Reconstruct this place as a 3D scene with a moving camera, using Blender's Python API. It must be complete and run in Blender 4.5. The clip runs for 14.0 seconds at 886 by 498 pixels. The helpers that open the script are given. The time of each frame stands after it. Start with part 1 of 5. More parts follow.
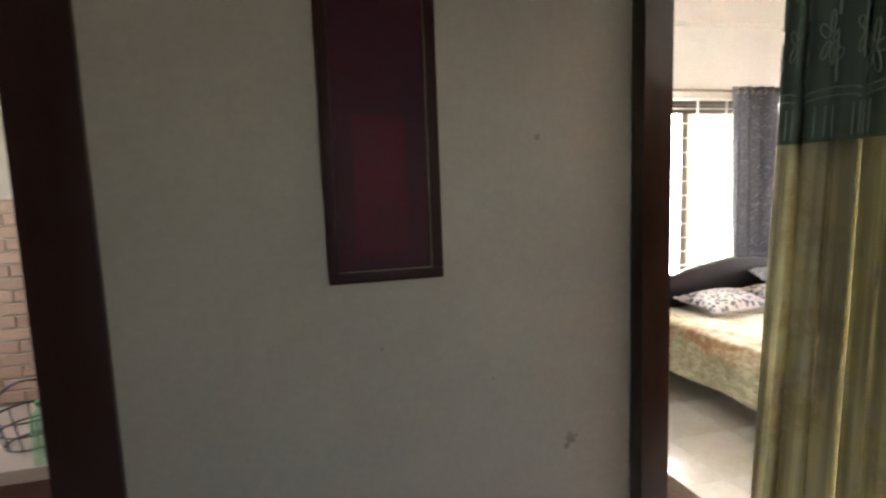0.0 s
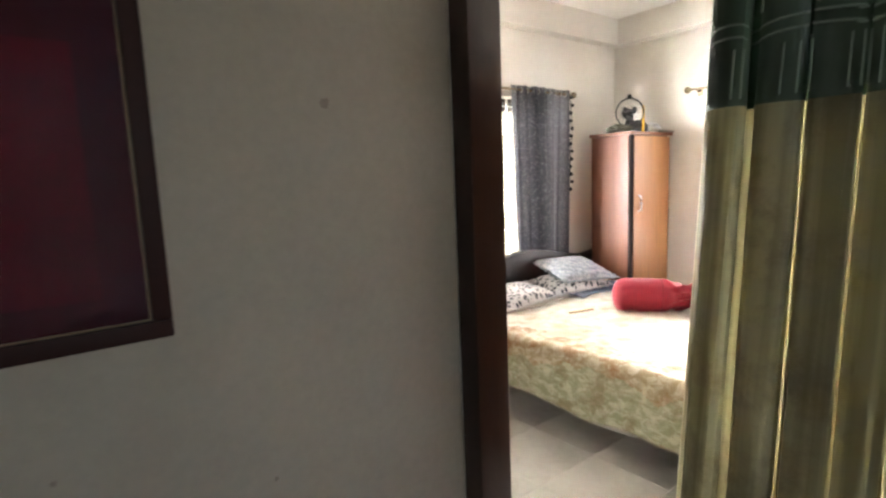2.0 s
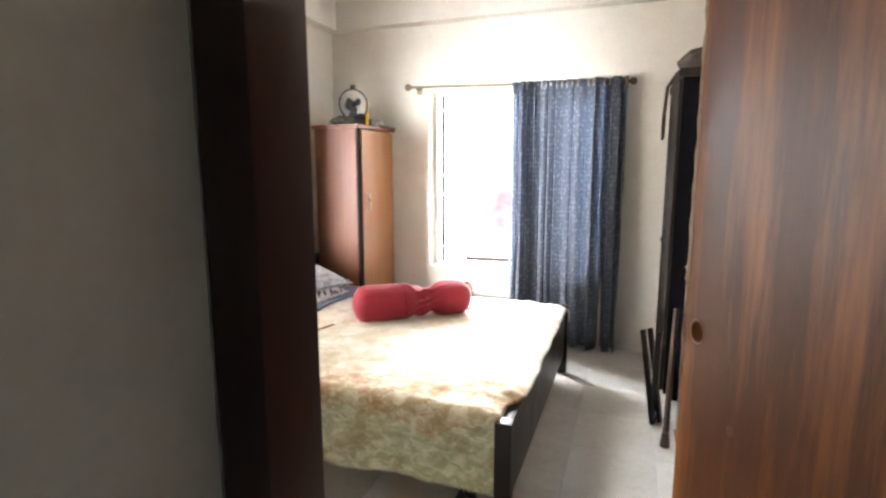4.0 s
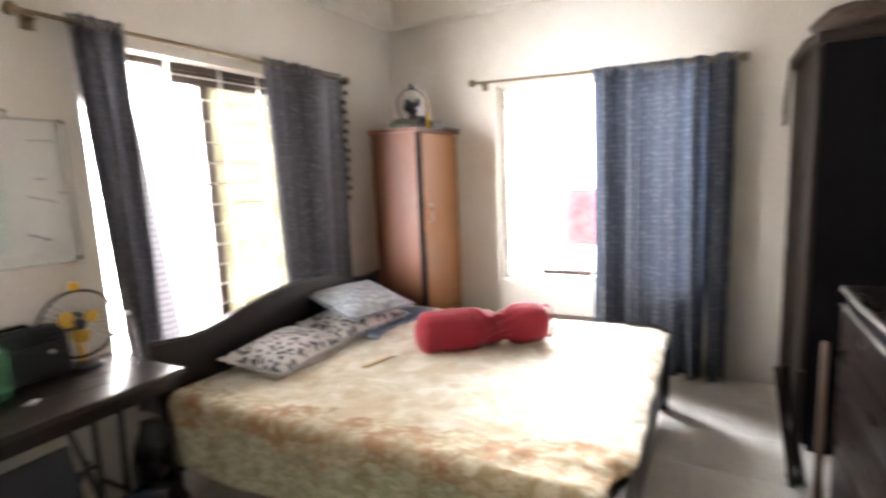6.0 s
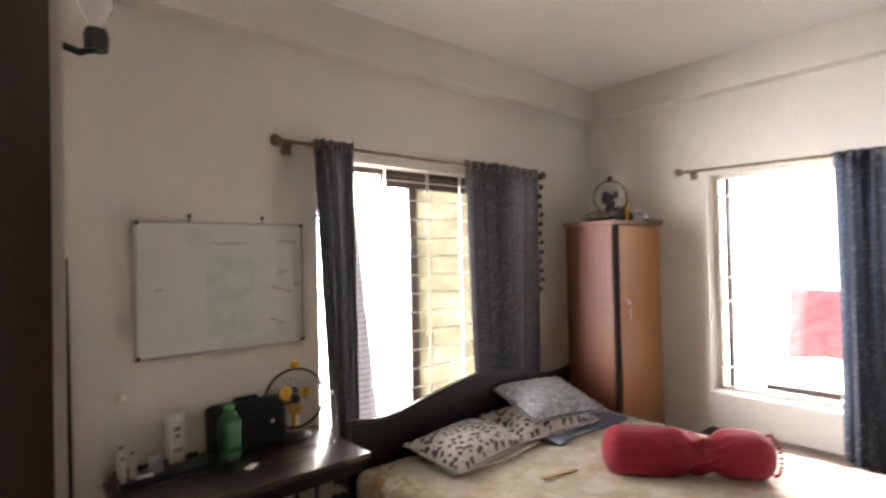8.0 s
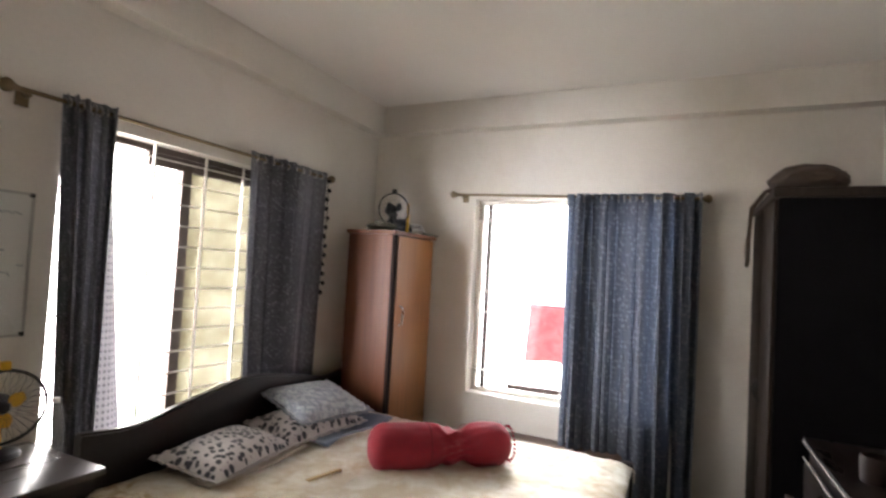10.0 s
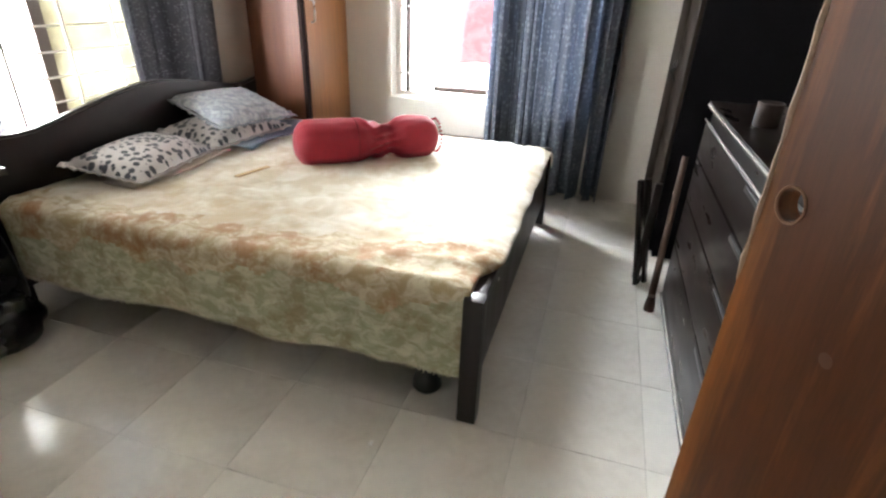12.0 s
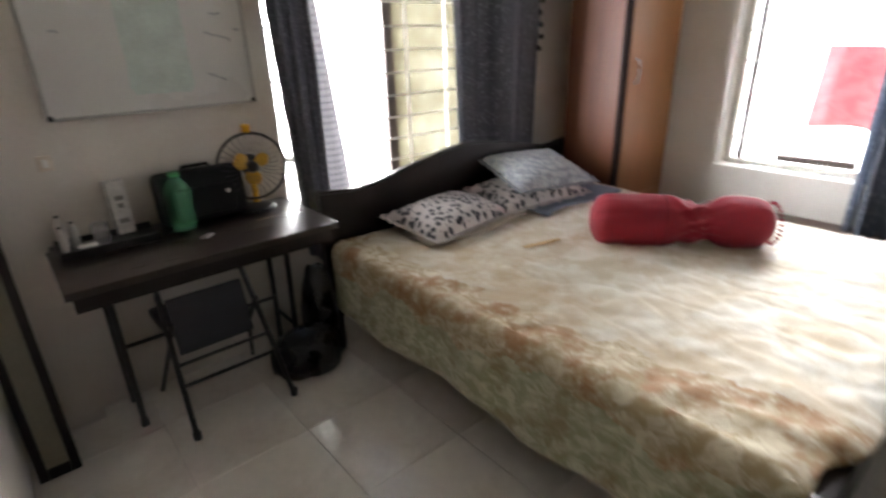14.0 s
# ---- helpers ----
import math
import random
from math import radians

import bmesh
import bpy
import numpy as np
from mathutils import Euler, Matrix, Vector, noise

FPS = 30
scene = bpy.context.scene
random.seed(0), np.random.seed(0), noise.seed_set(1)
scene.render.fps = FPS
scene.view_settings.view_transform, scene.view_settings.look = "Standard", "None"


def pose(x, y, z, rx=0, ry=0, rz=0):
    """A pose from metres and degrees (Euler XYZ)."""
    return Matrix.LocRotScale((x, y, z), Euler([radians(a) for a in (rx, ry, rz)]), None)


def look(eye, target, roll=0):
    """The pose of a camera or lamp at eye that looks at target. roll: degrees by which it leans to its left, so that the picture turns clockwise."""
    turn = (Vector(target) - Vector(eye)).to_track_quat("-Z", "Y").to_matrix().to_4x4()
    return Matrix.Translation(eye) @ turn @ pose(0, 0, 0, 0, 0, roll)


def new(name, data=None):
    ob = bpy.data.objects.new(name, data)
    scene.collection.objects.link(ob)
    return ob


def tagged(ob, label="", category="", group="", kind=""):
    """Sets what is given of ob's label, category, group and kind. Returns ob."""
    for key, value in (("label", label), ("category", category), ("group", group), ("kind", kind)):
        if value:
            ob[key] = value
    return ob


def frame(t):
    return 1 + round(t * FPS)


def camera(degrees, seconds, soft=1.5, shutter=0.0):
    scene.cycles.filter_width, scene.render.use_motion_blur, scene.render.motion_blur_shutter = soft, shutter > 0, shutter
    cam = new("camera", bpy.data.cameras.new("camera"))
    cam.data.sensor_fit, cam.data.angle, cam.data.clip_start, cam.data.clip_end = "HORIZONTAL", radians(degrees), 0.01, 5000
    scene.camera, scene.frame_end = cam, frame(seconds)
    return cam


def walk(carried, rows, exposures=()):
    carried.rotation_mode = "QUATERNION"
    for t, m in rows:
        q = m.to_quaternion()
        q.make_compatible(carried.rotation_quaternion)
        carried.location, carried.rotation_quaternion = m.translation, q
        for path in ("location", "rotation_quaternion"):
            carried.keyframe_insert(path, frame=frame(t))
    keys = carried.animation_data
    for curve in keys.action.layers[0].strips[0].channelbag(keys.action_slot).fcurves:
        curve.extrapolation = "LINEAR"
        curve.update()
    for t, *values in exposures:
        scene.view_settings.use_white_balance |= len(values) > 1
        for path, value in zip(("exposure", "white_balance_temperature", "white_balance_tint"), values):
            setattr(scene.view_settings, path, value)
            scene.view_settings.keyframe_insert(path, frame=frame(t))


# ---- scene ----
cam = camera(81.0, 14.0, soft=2.4, shutter=0.4)

PATH = [
    (0, (-0.575, -0.973, 1.513), (-0.082, 0.952, 1.284), -2.1),
    (0.5, (-0.568, -0.856, 1.512), (0.197, 0.977, 1.277), -0.8),
    (1, (-0.559, -0.723, 1.522), (0.422, 1.002, 1.271), -0.7),
    (1.5, (-0.503, -0.639, 1.516), (0.596, 1.011, 1.253), -1.1),
    (2, (-0.381, -0.523, 1.503), (0.828, 1.048, 1.235), -2.3),
    (2.5, (-0.287, -0.421, 1.498), (1.059, 1.03, 1.214), -1.7),
    (3, (-0.231, -0.304, 1.502), (1.368, 0.86, 1.202), 0.4),
    (3.5, (-0.145, -0.133, 1.487), (1.638, 0.721, 1.186), -0.3),
    (3.7, (-0.105, -0.062, 1.495), (1.729, 0.686, 1.192), 0.3),
    (4.75, (0.13, 0.015, 1.5), (1.99, 0.645, 1.19), -0.3),
    (5.8, (0.395, 0.196, 1.508), (2.246, 0.887, 1.2), -1.2),
    (6, (0.387, 0.174, 1.515), (2.142, 1.088, 1.223), -2.5),
    (6.5, (0.453, 0.172, 1.534), (1.894, 1.538, 1.295), -4.1),
    (7, (0.465, 0.181, 1.538), (1.653, 1.773, 1.31), -4.2),
    (7.5, (0.477, 0.154, 1.617), (1.604, 1.799, 1.449), -3.2),
    (8, (0.462, 0.134, 1.623), (1.77, 1.647, 1.65), -1.3),
    (8.2, (0.456, 0.133, 1.628), (1.856, 1.56, 1.69), -0.4),
    (10.3, (0.4, 0.154, 1.557), (2.263, 0.879, 1.524), 2.7),
    (10.5, (0.385, 0.17, 1.508), (2.257, 0.85, 1.317), 2.2),
    (11, (0.397, 0.134, 1.421), (2.204, 0.731, 0.804), 1.9),
    (11.5, (0.405, 0.113, 1.376), (2.137, 0.604, 0.504), 2.3),
    (12, (0.47, 0.128, 1.376), (2.188, 0.622, 0.481), 2.2),
    (12.5, (0.495, 0.127, 1.371), (2.218, 0.601, 0.474), 2.6),
    (13, (0.485, 0.162, 1.355), (2.207, 0.619, 0.448), 2.5),
    (13.5, (0.624, 0.218, 1.4), (2.128, 1.193, 0.513), -3.2),
    (14, (0.743, 0.299, 1.443), (1.94, 1.712, 0.688), -1.8),
]
EXPO = [(0, 2.45, 6650, 13), (1.5, 2.4, 6550, 13), (2.5, 2.1, 6450, 11), (3.7, 1.8, 6400, 12), (5.8, 1.5, 6450, 14), (6.5, 1.12, 6550, 18), (7.0, 0.85, 6600, 17), (8.0, 0.7, 6850, 18), (10.4, 0.42, 6500, 15), (11.2, 0.95, 6450, 12), (12.0, 1.3, 6250, 10), (13.2, 1.3, 6250, 11), (14, 0.5, 6250, 14)]
walk(cam, [(t, look(eye, target, roll)) for t, eye, target, roll in PATH], EXPO)

# ---- place ----
# World: bright hazy day, light comes in by the two bedroom windows.
world = bpy.data.worlds.new("world")
scene.world = world
world.use_nodes = True
wn = world.node_tree
sky = wn.nodes.new("ShaderNodeTexSky")
sky.sky_type = "NISHITA"
sky.sun_disc = False
sky.sun_elevation, sky.sun_rotation = radians(26), radians(71)
wn.links.new(sky.outputs[0], wn.nodes["Background"].inputs[0])
wn.nodes["Background"].inputs[1].default_value = 0.15


def lamp(name, kind, energy, m, size=(1, 1), color=(1, 1, 1), angle=0.5):
    d = bpy.data.lights.new(name, kind)
    d.energy, d.color = energy, color
    if kind == "AREA":
        d.shape, d.size, d.size_y = "RECTANGLE", size[0], size[1]
    if kind == "SUN":
        d.angle = radians(angle)
    ob = new(name, d)
    ob.matrix_world = m
    return ob


lamp("sun", "SUN", 5.0, look((10, 3.5, 5.2), (0, 0, 0)), color=(1.0, 0.98, 0.95), angle=20)
lamp("window_light_east", "AREA", 480, look((5.7, 2.6, 2.3), (3.2, 0.7, 0.5)), (1.7, 1.7), (0.90, 0.96, 1.0))
lamp("window_light_north", "AREA", 2100, look((-0.8, 4.1, 1.6), (4.1, 1.9, 1.4)), (2.6, 1.9), (0.95, 0.98, 1.0))
# Hall lamp is added to lift the hall wall; no source is known there.
lamp("added_hall_light", "AREA", 0.32, look((0.0, -2.05, 1.5), (0.1, 0.3, 1.3)), (0.8, 1.1), (1.0, 0.86, 0.72))
# Kitchen lamp is likewise added, shining through an invented opening.
lamp("added_kitchen_light", "AREA", 4, look((-3.25, 1.55, 1.6), (-1.5, 1.7, 0.7)), (0.9, 1.2), (1.0, 0.95, 0.9))

# ---- materials ----
MATS = {}


def mat(name, color, rough=0.6, metal=0.0, var=0.12, scale=9.0, fine=70.0, bump=0.15, dirt=None, dirt_scale=2.0, dirt_amount=0.5,
        stretch=(1, 1, 1), sheen=0.0, coat=0.0, spec=0.5, piece=0.0):
    """Procedural surface: two scales of colour noise, optional stains, bump and roughness variation."""
    if name in MATS:
        return MATS[name]
    m = bpy.data.materials.new(name)
    m.use_nodes = True
    nt = m.node_tree
    b = nt.nodes["Principled BSDF"]
    tc = nt.nodes.new("ShaderNodeTexCoord")
    mp = nt.nodes.new("ShaderNodeMapping")
    mp.inputs["Scale"].default_value = stretch
    nt.links.new(tc.outputs["Object"], mp.inputs[0])
    n1 = nt.nodes.new("ShaderNodeTexNoise")
    n1.inputs["Scale"].default_value, n1.inputs["Detail"].default_value = scale, 5
    n2 = nt.nodes.new("ShaderNodeTexNoise")
    n2.inputs["Scale"].default_value, n2.inputs["Detail"].default_value = fine, 3
    for n in (n1, n2):
        nt.links.new(mp.outputs[0], n.inputs["Vector"])
    add = nt.nodes.new("ShaderNodeMath")
    add.operation = "MULTIPLY_ADD"
    add.inputs[1].default_value, add.inputs[2].default_value = 0.4, 0.0
    nt.links.new(n2.outputs[0], add.inputs[0])
    add2 = nt.nodes.new("ShaderNodeMath")
    add2.operation = "MULTIPLY_ADD"
    add2.inputs[1].default_value = 0.6
    nt.links.new(n1.outputs[0], add2.inputs[0])
    nt.links.new(add.outputs[0], add2.inputs[2])
    ramp = nt.nodes.new("ShaderNodeValToRGB")
    ramp.color_ramp.elements[0].position, ramp.color_ramp.elements[1].position = 0.3, 0.7
    ramp.color_ramp.elements[0].color = (*[c * (1 - var) for c in color], 1)
    ramp.color_ramp.elements[1].color = (*[min(1, c * (1 + var)) for c in color], 1)
    nt.links.new(add2.outputs[0], ramp.inputs[0])
    col = ramp.outputs[0]
    if dirt:
        n3 = nt.nodes.new("ShaderNodeTexNoise")
        n3.inputs["Scale"].default_value, n3.inputs["Detail"].default_value = dirt_scale, 8
        n3.inputs["Roughness"].default_value = 0.65
        nt.links.new(mp.outputs[0], n3.inputs["Vector"])
        r3 = nt.nodes.new("ShaderNodeValToRGB")
        r3.color_ramp.elements[0].position, r3.color_ramp.elements[1].position = 0.47, 0.68
        r3.color_ramp.elements[1].color = (dirt_amount,) * 3 + (1,)
        nt.links.new(n3.outputs[0], r3.inputs[0])
        mx = nt.nodes.new("ShaderNodeMixRGB")
        nt.links.new(r3.outputs[0], mx.inputs[0])
        nt.links.new(col, mx.inputs[1])
        mx.inputs[2].default_value = (*dirt, 1)
        col = mx.outputs[0]
    if piece:
        oi = nt.nodes.new("ShaderNodeObjectInfo")
        hs = nt.nodes.new("ShaderNodeHueSaturation")
        mr = nt.nodes.new("ShaderNodeMapRange")
        mr.inputs[3].default_value, mr.inputs[4].default_value = 1 - piece, 1 + piece
        nt.links.new(oi.outputs["Random"], mr.inputs[0])
        nt.links.new(mr.outputs[0], hs.inputs["Value"])
        nt.links.new(col, hs.inputs["Color"])
        col = hs.outputs[0]
    nt.links.new(col, b.inputs["Base Color"])
    rr = nt.nodes.new("ShaderNodeMapRange")
    rr.inputs[3].default_value, rr.inputs[4].default_value = max(0.02, rough - 0.1), min(1, rough + 0.1)
    nt.links.new(n1.outputs[0], rr.inputs[0])
    nt.links.new(rr.outputs[0], b.inputs["Roughness"])
    b.inputs["Metallic"].default_value = metal
    b.inputs["Specular IOR Level"].default_value = spec
    b.inputs["Sheen Weight"].default_value = sheen
    b.inputs["Coat Weight"].default_value = coat
    if bump:
        bp = nt.nodes.new("ShaderNodeBump")
        bp.inputs["Strength"].default_value, bp.inputs["Distance"].default_value = bump, 0.004
        nt.links.new(add2.outputs[0], bp.inputs["Height"])
        nt.links.new(bp.outputs[0], b.inputs["Normal"])
    MATS[name] = m
    return m


def glass(name, color, rough=0.03, alpha=0.25, trans=0.0):
    m = bpy.data.materials.new(name)
    m.use_nodes = True
    b = m.node_tree.nodes["Principled BSDF"]
    b.inputs["Base Color"].default_value = (*color, 1)
    b.inputs["Roughness"].default_value = rough
    b.inputs["Transmission Weight"].default_value = trans
    b.inputs["Alpha"].default_value = alpha
    b.inputs["IOR"].default_value = 1.45
    return m


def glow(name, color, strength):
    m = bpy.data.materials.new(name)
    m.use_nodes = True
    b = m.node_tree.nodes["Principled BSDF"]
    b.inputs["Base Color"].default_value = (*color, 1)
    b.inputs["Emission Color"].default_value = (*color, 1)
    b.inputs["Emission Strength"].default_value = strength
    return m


M_WALL = mat("bedroom_plaster", (0.67, 0.632, 0.575), 0.75, var=0.05, scale=2.2, fine=55, bump=0.25, dirt=(0.50, 0.45, 0.36), dirt_scale=1.3, dirt_amount=0.35)
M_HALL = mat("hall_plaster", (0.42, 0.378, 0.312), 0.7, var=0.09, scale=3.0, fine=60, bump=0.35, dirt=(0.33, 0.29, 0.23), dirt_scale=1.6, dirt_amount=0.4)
M_CEIL = mat("ceiling_paint", (0.78, 0.76, 0.72), 0.8, var=0.03, scale=2, bump=0.15)
M_PALE = mat("pale_green_white_paint", (0.78, 0.80, 0.74), 0.55, var=0.03, bump=0.06)
M_TILE = mat("floor_tile_ceramic", (0.75, 0.715, 0.655), 0.19, var=0.07, scale=5, fine=24, bump=0.03, dirt=(0.53, 0.485, 0.42), dirt_scale=2.2, dirt_amount=0.6, piece=0.012)
M_GROUT = mat("tile_grout", (0.66, 0.63, 0.58), 0.9)
M_DARKWOOD = mat("dark_polished_wood", (0.013, 0.008, 0.007), 0.36, var=0.25, scale=4, fine=30, bump=0.0, stretch=(3, 3, 1), spec=0.35)
M_FRAME = mat("door_frame_wood", (0.032, 0.013, 0.010), 0.32, var=0.25, scale=5, fine=40, bump=0.02, stretch=(5, 5, 0.6))
M_LEAF = mat("door_leaf_wood", (0.062, 0.020, 0.006), 0.45, spec=0.2, var=0.28, scale=4, fine=50, bump=0.08, stretch=(5, 5, 0.45), dirt=(0.24, 0.085, 0.021), dirt_scale=1.6, dirt_amount=0.85)
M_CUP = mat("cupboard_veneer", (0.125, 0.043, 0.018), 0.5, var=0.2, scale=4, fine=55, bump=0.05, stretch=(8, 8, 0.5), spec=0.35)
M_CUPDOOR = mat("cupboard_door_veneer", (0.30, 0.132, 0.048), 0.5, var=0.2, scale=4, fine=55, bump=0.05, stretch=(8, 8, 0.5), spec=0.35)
M_BLACK = mat("black_plastic", (0.012, 0.012, 0.013), 0.35, bump=0.05)
M_BLACKCLOTH = mat("black_cloth", (0.008, 0.008, 0.009), 0.8, spec=0.3, bump=0.3)
M_METAL = mat("brushed_steel", (0.55, 0.53, 0.50), 0.3, 1.0, bump=0.05)
M_BRASS = mat("dull_brass", (0.20, 0.15, 0.09), 0.48, 0.9, bump=0.1)
M_ALU = mat("window_aluminium", (0.07, 0.05, 0.04), 0.4, 0.3, bump=0.05)
M_GRILLE = mat("grille_and_glare_white", (0.66, 0.62, 0.55), 0.5, bump=0.1)
M_WHITE = mat("white_plastic", (0.78, 0.77, 0.74), 0.4, bump=0.05)
M_BOARD = mat("whiteboard_enamel", (0.60, 0.595, 0.56), 0.3, var=0.03, scale=3, bump=0.0, dirt=(0.52, 0.53, 0.51), dirt_scale=2.2, dirt_amount=0.5)
M_SMUDGE = mat("board_green_smudge", (0.50, 0.585, 0.53), 0.35, var=0.12, scale=14, bump=0.0)
M_INK = mat("board_ink_mark", (0.34, 0.36, 0.36), 0.5, var=0.3, scale=60, bump=0.0)
M_RED = mat("red_bolster_cloth", (0.29, 0.013, 0.030), 0.85, var=0.14, scale=14, fine=220, bump=0.3, sheen=0.12)
M_YELLOW = mat("yellow_fan_plastic", (0.72, 0.40, 0.02), 0.35, bump=0.03)
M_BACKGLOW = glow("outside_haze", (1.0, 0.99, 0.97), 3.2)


# ---- mesh helpers ----
def box_bm(size, at=(0, 0, 0), bevel=0.0, seg=2, m=None):
    bm = bmesh.new()
    bmesh.ops.create_cube(bm, size=1.0)
    for v in bm.verts:
        v.co = Vector((v.co.x * size[0], v.co.y * size[1], v.co.z * size[2]))
    if bevel:
        bmesh.ops.bevel(bm, geom=list(bm.edges), offset=bevel, segments=seg, profile=0.7, affect="EDGES")
    bm.transform(Matrix.Translation(at) if m is None else m)
    return bm


def join_bm(*bms):
    out = bmesh.new()
    for b in bms:
        me = bpy.data.meshes.new("tmp")
        b.to_mesh(me)
        b.free()
        out.from_mesh(me)
        bpy.data.meshes.remove(me)
    return out


def lathe_bm(profile, seg=24, at=(0, 0, 0), m=None):
    """Turn (radius, height) pairs about z."""
    bm = bmesh.new()
    rings = []
    for r, z in profile:
        if r < 1e-5:
            rings.append([bm.verts.new((0, 0, z))])
        else:
            rings.append([bm.verts.new((r * math.cos(2 * math.pi * i / seg), r * math.sin(2 * math.pi * i / seg), z)) for i in range(seg)])
    for a, b in zip(rings, rings[1:]):
        for i in range(seg):
            j = (i + 1) % seg
            if len(a) == 1 and len(b) == 1:
                continue
            if len(a) == 1:
                bm.faces.new((a[0], b[i], b[j]))
            elif len(b) == 1:
                bm.faces.new((a[i], a[j], b[0]))
            else:
                bm.faces.new((a[i], a[j], b[j], b[i]))
    bmesh.ops.recalc_face_normals(bm, faces=list(bm.faces))
    bm.transform(Matrix.Translation(at) if m is None else m)
    return bm


def tube_bm(points, r, seg=8, closed=False):
    """A round tube along a line of points."""
    bm = bmesh.new()
    pts = [Vector(p) for p in points]
    n = len(pts)
    rings = []
    up = Vector((0.13, 0.31, 0.94))
    for i, p in enumerate(pts):
        a = pts[(i - 1) % n] if closed or i else pts[0]
        b = pts[(i + 1) % n] if closed or i < n - 1 else pts[-1]
        d = (b - a).normalized()
        s = d.cross(up).normalized()
        q = d.cross(s).normalized()
        rr = r(i / max(1, n - 1)) if callable(r) else r
        rings.append([bm.verts.new(p + s * rr * math.cos(2 * math.pi * k / seg) + q * rr * math.sin(2 * math.pi * k / seg)) for k in range(seg)])
    for i in range(n if closed else n - 1):
        a, b = rings[i], rings[(i + 1) % n]
        for k in range(seg):
            bm.faces.new((a[k], a[(k + 1) % seg], b[(k + 1) % seg], b[k]))
    if not closed:
        bm.faces.new(rings[0])
        bm.faces.new(rings[-1])
    bmesh.ops.recalc_face_normals(bm, faces=list(bm.faces))
    return bm


def grid_bm(fn, nu, nv):
    """A sheet: fn(u, v) gives the place, u and v from 0 to 1."""
    bm = bmesh.new()
    vs = [[bm.verts.new(fn(i / nu, j / nv)) for j in range(nv + 1)] for i in range(nu + 1)]
    uv = bm.loops.layers.uv.new("UVMap")
    for i in range(nu):
        for j in range(nv):
            f = bm.faces.new((vs[i][j], vs[i + 1][j], vs[i + 1][j + 1], vs[i][j + 1]))
            for l, (a, b) in zip(f.loops, ((i, j), (i + 1, j), (i + 1, j + 1), (i, j + 1))):
                l[uv].uv = (a / nu, b / nv)
    return bm


def finish(ob, bm, material, smooth=True):
    bm.to_mesh(ob.data)
    bm.free()
    for m in material if isinstance(material, (list, tuple)) else [material]:
        ob.data.materials.append(m)
    if smooth:
        ob.data.polygons.foreach_set("use_smooth", [True] * len(ob.data.polygons))
        ob.data.set_sharp_from_angle(angle=radians(38))
    return ob


def part(name, bm, material, parent=None, label="", thick=0.0, smooth=True):
    """One mesh object, under a thing or a part."""
    ob = new(name, bpy.data.meshes.new(name))
    finish(ob, bm, material, smooth)
    if thick:
        s = ob.modifiers.new("thickness", "SOLIDIFY")
        s.thickness, s.offset = thick, 0
    if parent is not None:
        ob.parent = parent
    return tagged(ob, label)


def thing(name, m, label, category, group="", kind=""):
    ob = new(name)
    ob.empty_display_size = 0.1
    ob.matrix_world = m
    return tagged(ob, label, category, group, kind)


def structure(name, bm, material, label, category="wall", smooth=False):
    return tagged(part(name, bm, material, smooth=smooth), label, category, kind="structure")


def span(x0, x1, y0, y1, z0, z1, bevel=0.0):
    return box_bm((x1 - x0, y1 - y0, z1 - z0), ((x0 + x1) / 2, (y0 + y1) / 2, (z0 + z1) / 2), bevel)


def wall_with_hole(axis, a0, a1, t0, t1, z0, z1, holes):
    """A wall along x or y, from a0 to a1, t0 to t1 thick, with openings (a, b, low, high)."""
    bms, at = [], a0
    def blk(p, q, lo, hi):
        if q - p > 1e-4 and hi - lo > 1e-4:
            bms.append(span(p, q, t0, t1, lo, hi) if axis == "x" else span(t0, t1, p, q, lo, hi))
    for a, b, lo, hi in sorted(holes):
        blk(at, a, z0, z1)
        blk(a, b, z0, lo)
        blk(a, b, hi, z1)
        at = b
    blk(at, a1, z0, z1)
    return join_bm(*bms)


# ---- the shell ----
XE, YN, XW, YS, ZC = 4.34, 2.67, 0.52, -0.92, 2.96
WE = (0.30, 1.705, 0.612, 2.165)      # east window: y, y, sill, head
WN = (1.77, 3.33, 0.612, 2.165)       # north window: x, x, sill, head
DOOR_H = 2.10

structure("wall_north", wall_with_hole("x", XW - 0.2, XE + 0.2, YN, YN + 0.2, 0, ZC, [WN]), M_WALL, "cream plastered bedroom wall with a grilled window")
structure("wall_east", wall_with_hole("y", YS - 0.2, YN, XE, XE + 0.2, 0, ZC, [WE]), M_WALL, "cream plastered bedroom wall with a bright window")
structure("wall_south", span(0.335, XE, YS - 0.2, YS, 0, ZC), M_WALL, "cream plastered bedroom wall behind the wardrobe")
structure("wall_west", join_bm(span(0.337, XW, 0.83, YN, 0, ZC), span(0.337, 0.43, YS, -0.66, 0, ZC), span(0.337, 0.43, -0.66, 0.36, DOOR_H, ZC)), M_WALL, "cream plastered bedroom wall")
structure("wall_west_panel", span(0.337, 0.447, 0.36, 0.784, 0, ZC), M_PALE, "pale white painted wall beside the door")
structure("pillar_northwest", span(XW, 0.79, 2.59, YN, 0, ZC), M_WALL, "cream plastered pillar in the bedroom corner", "pillar")
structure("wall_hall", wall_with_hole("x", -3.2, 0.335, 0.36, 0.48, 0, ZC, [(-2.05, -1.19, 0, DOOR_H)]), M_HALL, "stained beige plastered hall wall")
# Opening here is unseen, cut only to let the added hall lamp in.
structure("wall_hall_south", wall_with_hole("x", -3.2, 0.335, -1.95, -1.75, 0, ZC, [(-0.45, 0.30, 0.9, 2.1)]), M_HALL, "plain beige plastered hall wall")
